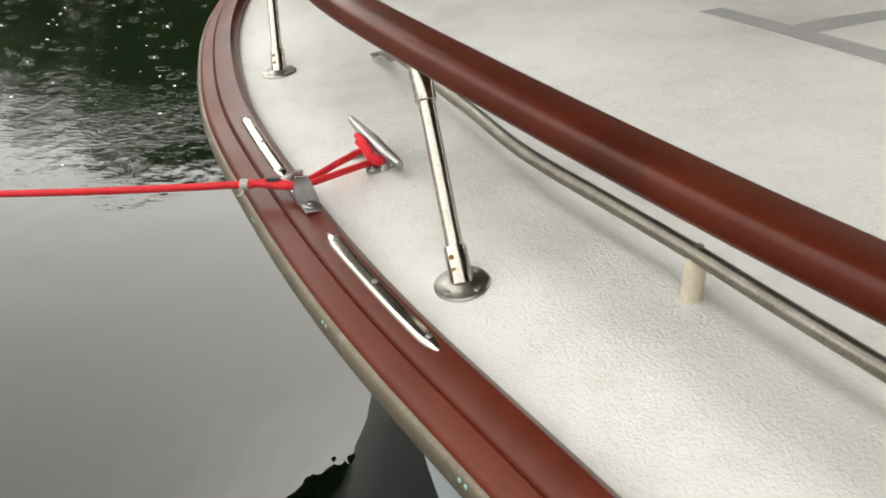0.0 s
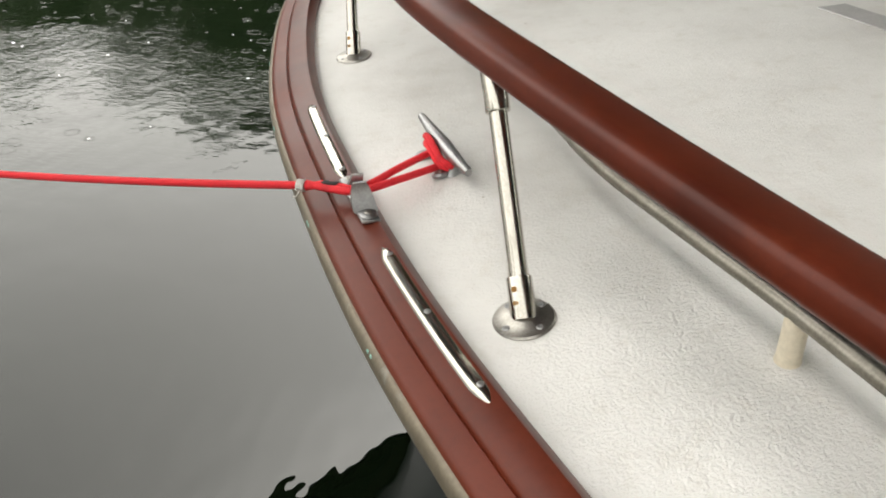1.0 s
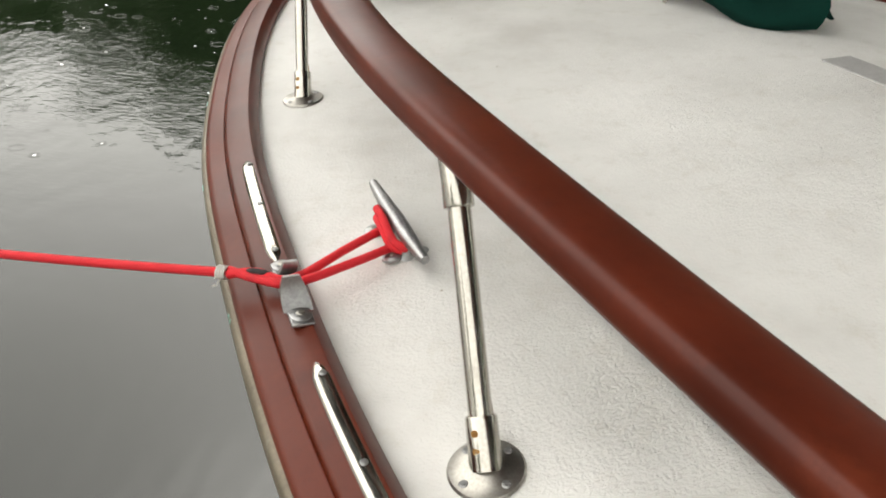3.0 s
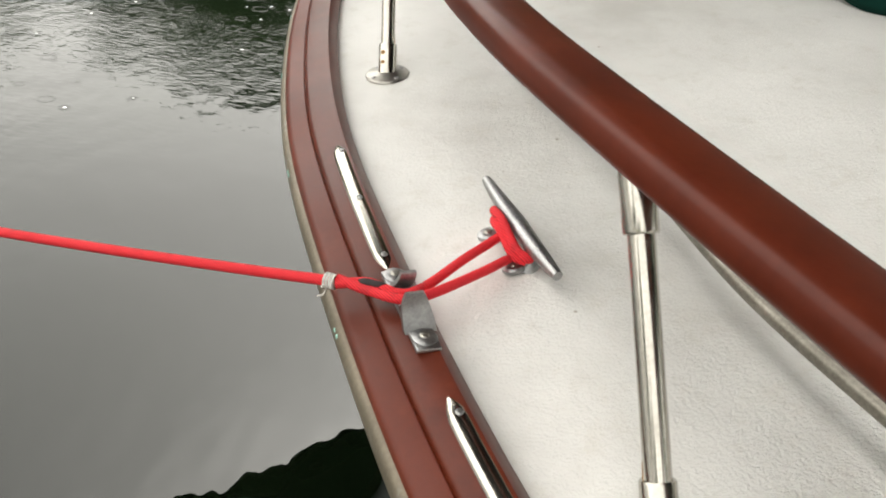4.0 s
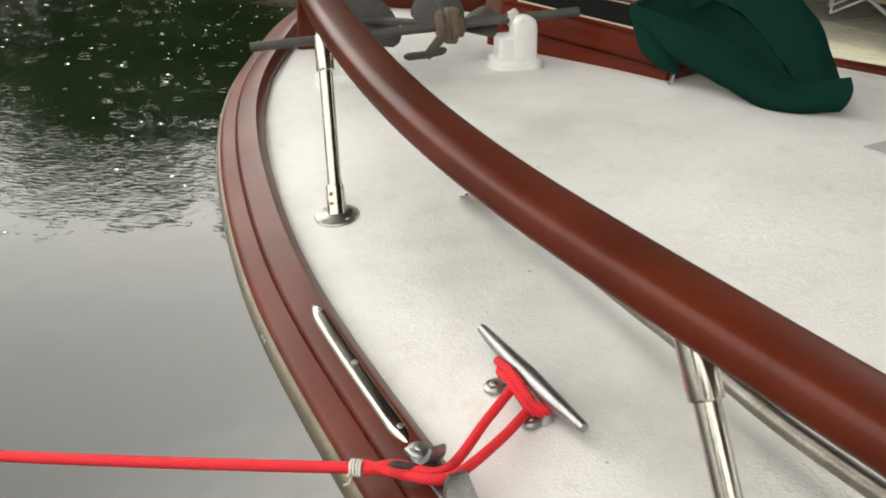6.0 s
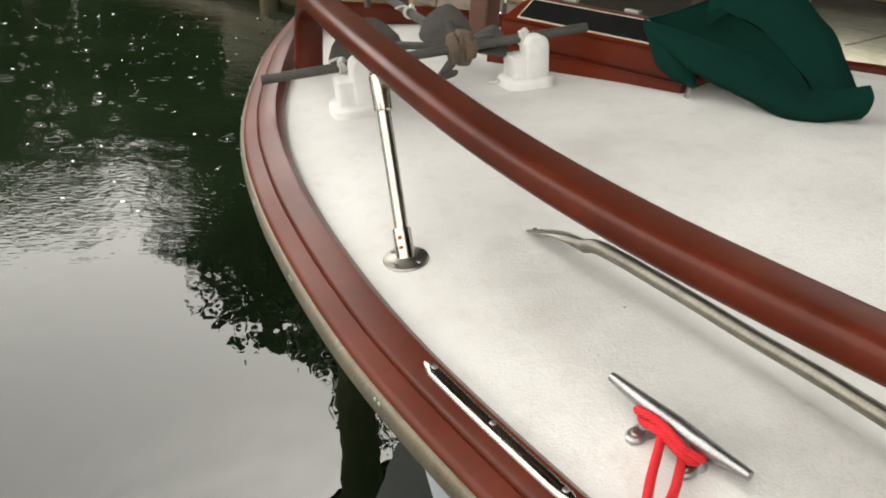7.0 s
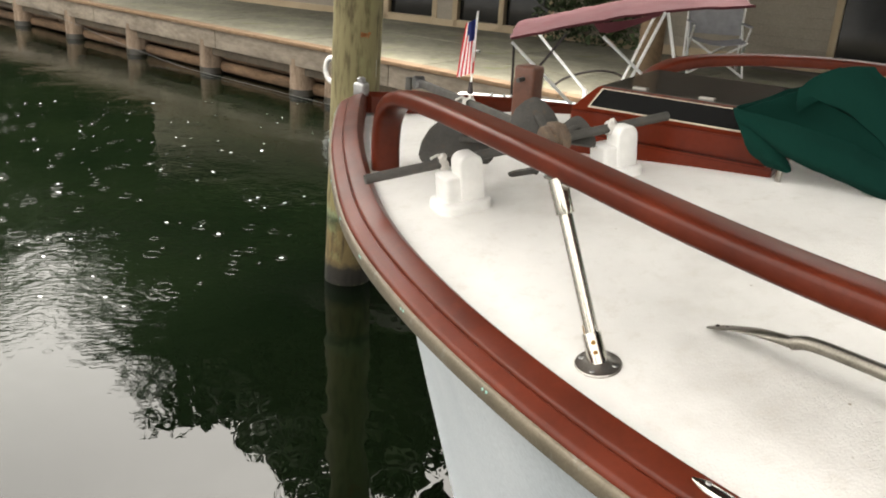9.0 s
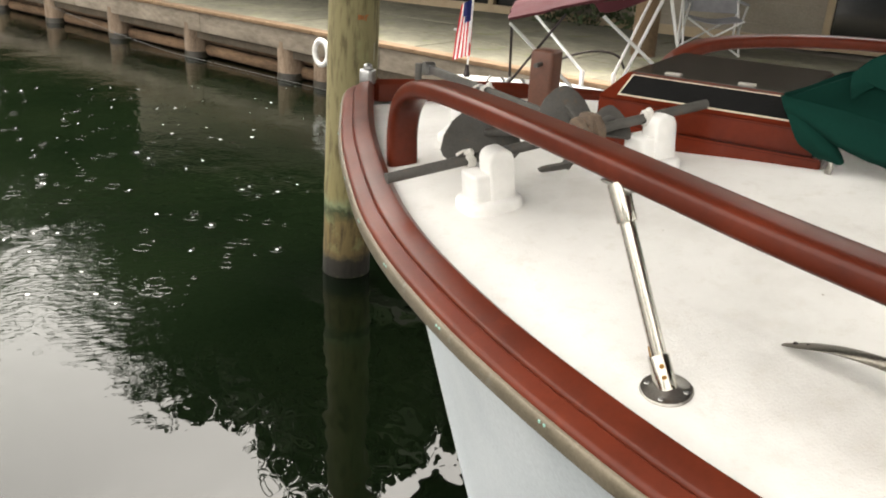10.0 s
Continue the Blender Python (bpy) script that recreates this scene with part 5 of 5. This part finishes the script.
# small boat with a maroon awning, moored between the slip and the dock
runabout = thing("small_motorboat", (2.3, 8.3, WATER), "small white motorboat with a folded maroon awning on pale poles", "boat")
HD = Vector((0.90, -0.43, 0)).normalized()
HS = Vector((0.43, 0.90, 0)).normalized()
sb = lambda a, b, z: Vector((1.46, 8.18, 0)) + HD * a + HS * b + UP * z
bm = bmesh.new()
secs = []
for k in range(13):
    a = -0.15 + k * 0.42
    w = 0.92 * (1 - max(0, (k - 6) / 7) ** 2.2) * (0.86 if k == 0 else 1)
    w = max(w, 0.04)
    secs.append([bm.verts.new(sb(a, s * w * f, z)) for s, f, z in ((-1, 0.72, WATER - 0.2), (-1, 0.95, 0.55), (-1, 1.0, 0.82), (-1, 0.97, 0.87), (-1, 0.82, 0.88), (1, 0.82, 0.88), (1, 0.97, 0.87), (1, 1.0, 0.82), (1, 0.95, 0.55), (1, 0.72, WATER - 0.2))])
for r0, r1 in zip(secs, secs[1:]):
    for j in range(9):
        bm.faces.new((r0[j], r0[j + 1], r1[j + 1], r1[j]))
bm.faces.new(secs[0])
bm.faces.new(secs[-1])
part("hull", bm, HULL_W, runabout)
bm = bmesh.new()
add_box(bm, axes(HD, HS, UP, sb(0.25, -0.55, 0.99)), 0.75, 0.42, 0.22, 0.04, 3)
part("stern_seat", bm, PAINT_W, runabout, "white moulded stern box")
for a in (0.18, 0.34):
    bm = bmesh.new()
    m = axes(HD, HS, UP, sb(a + 0.1, -0.78, 1.07))
    pts = [m @ Vector((0.07 * math.cos(t), 0, 0.06 + 0.06 * math.sin(t))) for t in [math.radians(130 + 28 * k) for k in range(11)]]
    add_tube(bm, pts, 0.012, 8)
    part("rod_holder", bm, CAST, runabout)
AW = [[sb(a, bb, z0 + dz_) for a, z0 in ((0.33, 1.63), (0.62, 1.71), (0.98, 1.81), (1.5, 1.93), (2.2, 2.02))] for bb, dz_ in ((-0.72, 0.0), (0.0, 0.06), (0.72, 0.02))]
awn = part("awning", cloth(AW, 6, 0.02, 0.02, 3), MAROON, runabout, "maroon cloth awning sagging between its hoops")
flap = part("awning_flap", cloth([[sb(1.0, -0.74, 1.80), sb(1.25, -0.74, 1.84), sb(1.5, -0.73, 1.92)], [sb(1.05, -0.75, 1.73), sb(1.18, -0.75, 1.75), sb(1.5, -0.74, 1.89)]], 6, 0.012, 0.008, 5), MAROON, runabout)
for b, ends in ((-0.72, (((0.35, 1.60), (0.95, 1.08)), ((1.08, 1.70), (1.75, 1.17)), ((1.54, 1.92), (1.22, 1.05)), ((1.56, 1.92), (1.79, 1.10)))),
                (0.72, (((0.40, 1.62), (1.0, 1.02)), ((1.62, 1.92), (1.30, 1.02))))):
    for (a0, z0), (a1, z1) in ends:
        bm = bmesh.new()
        add_tube(bm, [sb(a0, b, z0), sb(a1, b, z1)], 0.0135, 8)
        part("awning_pole", bm, ALU, runabout)
        bm = bmesh.new()
        add_lathe(bm, frame_to(sb(a1, b, z1), Vector((0, 0, 1))), [(0.022, -0.20), (0.022, 0.0), (0.012, 0.02)], 10)
        part("pole_socket", bm, ALU, runabout)
for ends in (((0.37, 1.58), (0.39, 1.02)), ((0.79, 1.70), (0.33, 1.05))):
    bm = bmesh.new()
    add_tube(bm, [sb(a, -0.72, z) for a, z in ends], 0.011, 8)
    part("awning_strap", bm, BLACK, runabout)

# flag on its staff
flag = thing("flag", sb(0.0, -0.45, 1.15), "small striped red, white and blue flag drooping on a staff", "flag")
bm = bmesh.new()
add_tube(bm, [sb(0.0, -0.45, 1.10), sb(0.02, -0.45, 1.80)], 0.009, 8)
part("staff", bm, ALU, flag)
bm = bmesh.new()
add_lathe(bm, frame_to(sb(0.0, -0.45, 1.08), UP), [(0.03, 0), (0.025, 0.05), (0.014, 0.12)], 10)
part("socket", bm, BLACK, flag)
n = 9
for k in range(n):
    bm = bmesh.new()
    g = []
    for i in range(9):
        z = 1.74 - 0.46 * i / 8
        row = []
        for j in range(2):
            f = (k + j) / n
            wv = 0.02 * math.sin(f * 9 + i * 0.5)
            row.append(bm.verts.new(sb(0.02 - 0.13 * f * (0.75 + 0.4 * i / 8), -0.45 + wv, z - 0.05 * f)))
        g.append(row)
    for r0, r1 in zip(g, g[1:]):
        bm.faces.new((r0[0], r0[1], r1[1], r1[0]))
    bmesh.ops.solidify(bm, geom=bm.faces[:], thickness=0.002)
    st = part("stripe", bm, [FLAG_R if k % 2 == 0 else FLAG_W, FLAG_B], flag)
    if k < 7:
        for p in st.data.polygons:
            if p.center.z + sb(0, 0, 1.15).z > 1.57:
                p.material_index = 1

# folding chair on the terrace
def folding_chair(at, turn):
    m = Matrix.Translation(at) @ pose(0, 0, 0, 0, 0, turn)
    ch = thing("folding_chair", at, "grey cloth folding camp chair with pale metal legs", "chair")
    for x in (-0.34, 0.34):
        for y0, y1 in ((-0.3, 0.3), (0.3, -0.3)):
            bm = bmesh.new()
            add_tube(bm, [m @ Vector((x, y0, 0)), m @ Vector((x, y1, 0.62))], 0.014, 8)
            part("leg", bm, ALU, ch)
        bm = bmesh.new()
        add_tube(bm, [m @ Vector((x, 0.28, 0.05)), m @ Vector((x * 1.05, 0.38, 1.0))], 0.014, 8)
        part("back_tube", bm, ALU, ch)
        bm = bmesh.new()
        add_box(bm, m @ pose(x, 0, 0.64), 0.07, 0.5, 0.02, 0.006)
        part("arm_rest", bm, GREY_CLOTH, ch)
    for y in (-0.28, 0.28):
        for q in (-1, 1):
            bm = bmesh.new()
            add_tube(bm, [m @ Vector((-0.34 * q, y, 0.03)), m @ Vector((0.34 * q, y, 0.45))], 0.013, 8)
            part("brace", bm, ALU, ch)
    bm = cloth([[m @ Vector((x, y, 0.45 - 0.05 * (1 - (x / 0.34) ** 2))) for x in (-0.34, 0, 0.34)] for y in (-0.28, 0, 0.28)], 6, 0.01, 0.004)
    part("seat", bm, GREY_CLOTH, ch)
    bm = cloth([[m @ Vector((x, 0.30 + 0.1 * k, 0.48 + 0.26 * k)) for x in (-0.34, 0, 0.34)] for k in (0, 1, 2)], 6, 0.01, 0.004)
    part("backrest", bm, GREY_CLOTH, ch)


folding_chair(Vector((5.35, 10.3, DOCK)), -25)

# round porch post
bm = bmesh.new()
add_lathe(bm, pose(4.25, 10.0, 0), [(0.15, DOCK - 0.1), (0.145, DOCK + 3.4)], 18)
whole("porch_post", bm, simple("brown_post_wood", (0.085, 0.055, 0.03), (0.16, 0.105, 0.06), 3, 0.8, 0, 30, 0.4, 0.006), "round brown wooden post on the terrace", "post")

# hose coiled over the dock edge
bm = bmesh.new()
pts = spline([Vector((2.62, 9.1, 0.93)), Vector((2.75, 9.1, 1.02)), Vector((2.98, 9.1, 1.09)), Vector((3.20, 9.1, 1.11)), Vector((3.42, 9.1, 1.06)), Vector((3.52, 9.1, 0.93))], 8)
add_tube(bm, pts, 0.013, 8)
whole("hose", bm, BLACK, "dark garden hose looped on the dock", "hose")


# trees and shrubs: limbs and many small leaves
def leaf_crown(bm, centres, count, size, rng):
    for c, r in centres:
        for _ in range(count):
            d = Vector((rng.gauss(0, 1), rng.gauss(0, 1), rng.gauss(0, 1))).normalized() * (r * rng.uniform(0.25, 1.0) ** 0.5)
            p = Vector(c) + d * Vector((1, 1, 0.8)).length / 1.6
            a = Vector((rng.uniform(-1, 1), rng.uniform(-1, 1), rng.uniform(-1, 1))).normalized()
            b = a.orthogonal().normalized()
            s = size * rng.uniform(0.6, 1.3)
            vs = [bm.verts.new(p + a * s), bm.verts.new(p + b * s * 0.55), bm.verts.new(p - a * s), bm.verts.new(p - b * s * 0.55)]
            bm.faces.new(vs)


def tree_meshes(height, spread, seed, leaves, size):
    rng = random.Random(seed)
    trunk = bmesh.new()
    add_tube(trunk, [Vector((0.15 * math.sin(k), 0.12 * math.cos(1.7 * k), height * 0.75 * k / 8)) for k in range(9)], 0, 9, [0.03 * height * (1 - k / 9.5) for k in range(9)])
    centres = []
    for k in range(15):
        a, h = rng.uniform(0, 6.28), rng.uniform(0.32, 0.78)
        base = Vector((0, 0, height * h * 0.85))
        reach = spread * rng.uniform(0.45, 1.0) * (1.1 - abs(h - 0.5))
        end = base + Vector((math.cos(a) * reach, math.sin(a) * reach, height * rng.uniform(0.08, 0.24)))
        add_tube(trunk, [base, base.lerp(end, 0.5) + Vector((0, 0, 0.2)), end], 0, 6, [0.010 * height, 0.006 * height, 0.002 * height])
        centres.append((end, spread * rng.uniform(0.22, 0.40)))
        centres.append((base.lerp(end, 0.6), spread * rng.uniform(0.15, 0.3)))
    crown = bmesh.new()
    leaf_crown(crown, centres, leaves, size, rng)
    return trunk, crown


protos = []
for seed, hgt, spr, leaves, size in ((3, 13.0, 4.6, 900, 0.17), (8, 16.0, 5.2, 300, 0.26)):
    t = thing("tree", (0, 0, 0), "tall leafy tree with dark green crown and gaps", "tree", "trees round the canal")
    tr, cr = tree_meshes(hgt, spr, seed, leaves, size)
    part("trunk", tr, BARK, t)
    part("crown", cr, LEAF, t, "", False)
    protos.append(t)
# x, y, kind (0 dense, 1 airy), size: behind the house and along the far shore
spots = [(-9, 31, 0, 0.9), (-14, 34, 1, 0.85), (-20, 33, 1, 0.85), (-26, 30, 1, 0.9), (-31, 24, 1, 0.85), (-6, 36, 1, 0.9), (-17, 40, 1, 1.0), (-36, 17, 1, 0.9), (-34, 30, 1, 0.95), (-11, 42, 0, 0.9),
         (-24, 41, 1, 1.0), (2.5, 27, 0, 1.42), (6.5, 24.5, 1, 1.25), (-1.5, 30, 0, 1.25), (11, 22, 0, 1.25), (-4, 33, 0, 0.9), (-2.5, 38, 1, 0.9), (1, 34, 0, 1.0), (0.9, 25.5, 0, 1.28), (4.4, 26.0, 0, 1.42),
         # unseen trees added behind the boat, to close the canal and block sky light
         (-20, -20, 0, 1.2), (-8, -26, 0, 1.2), (5, -28, 0, 1.2), (18, -24, 0, 1.2), (27, -12, 0, 1.2), (28, 2, 0, 1.2), (-12, -30, 0, 1.3)]
for i, (x, y, k, size) in enumerate(spots):
    m = pose(x, y, WATER - 0.2, 0, 0, 71 * i) @ Matrix.Scale(size, 4)
    if i in (0, 1):
        protos[k].matrix_world = m
    else:
        copy_thing(protos[k], m)

# shrub by the house
bm = bmesh.new()
rng = random.Random(21)
leaf_crown(bm, [(Vector((4.42 + 0.22 * k, 13.25 - 0.2 * k, DOCK + 0.35 + 0.25 * (k % 2))), 0.42) for k in range(5)], 420, 0.05, rng)
whole("shrub", bm, LEAF, "dense green shrub against the house wall", "shrub", smooth=False)

# dense undergrowth along the far bank
bm = bmesh.new()
rng = random.Random(33)
leaf_crown(bm, [(Vector((-38 + 46 * k / 59, 22 + 14 * math.sin(math.pi * (0.15 + 0.62 * k / 59)) + rng.uniform(-1, 1), WATER + rng.uniform(0.8, 4.2))), rng.uniform(1.6, 2.6)) for k in range(60)], 130, 0.40, rng)
whole("undergrowth", bm, LEAF, "dense dark green undergrowth on the far bank", "undergrowth", kind="stuff", smooth=False)

# far bank on the other side of the canal
bm = bmesh.new()
bmesh.ops.create_grid(bm, x_segments=50, y_segments=8, size=1)
for v in bm.verts:
    f = v.co.y
    a = v.co.x
    v.co = Vector((-16 + a * 34 + 4, 34 + f * 9 + 6 * a * a * -1 + 2, WATER - 0.3 + 1.4 * (f + 1) * 0.5 + 0.5 * noise.noise(Vector((a * 8, f * 3, 0)))))
whole("far_bank", bm, EARTH, "low grassy bank on the far side of the canal", "bank", kind="structure")

# rain: rings and splashes on the open water
rng = random.Random(5)
bm = bmesh.new()
splash = bmesh.new()
for _ in range(1300):
    x, y = rng.uniform(-9, 2.2), rng.uniform(2.2, 12)
    u, v = to_uv(x, y)
    if u > -1.9 or y < 2.5 or (abs(v - 1.9) < 0.3 and u > -2):
        continue
    r = rng.choice((0.012, 0.016, 0.022, 0.03, 0.045, 0.06))
    for rr, hh in ((r, 0.0022),):
        rings = [[bm.verts.new((x + q * math.cos(t), y + q * math.sin(t), WATER + h)) for t in [2 * math.pi * j / 18 for j in range(18)]] for q, h in ((rr - 0.005, 0.0004), (rr, hh * 0.8), (rr + 0.005, 0.0004))]
        for r0, r1 in zip(rings, rings[1:]):
            for j in range(18):
                bm.faces.new((r0[j], r0[(j + 1) % 18], r1[(j + 1) % 18], r1[j]))
    if rng.random() < 0.3:
        bmesh.ops.create_icosphere(splash, subdivisions=1, radius=rng.uniform(0.003, 0.007), matrix=Matrix.Translation((x, y, WATER + 0.002)) @ Matrix.Diagonal((rng.uniform(1.5, 3.5), rng.uniform(1.2, 2.2), 0.4, 1)))
whole("rain_rings", bm, WATER_M, "small rain rings and drops on the water", "rain rings", kind="stuff")
# pale colour stands in for the sky glinting off each splash
whole("rain_splashes", splash, simple("splash_glints", (0.55, 0.57, 0.57), (0.72, 0.73, 0.73), 30, 0.3, 0, 60, 0), "tiny splashes where raindrops hit, coloured pale as sky glints", "splashes", kind="stuff")
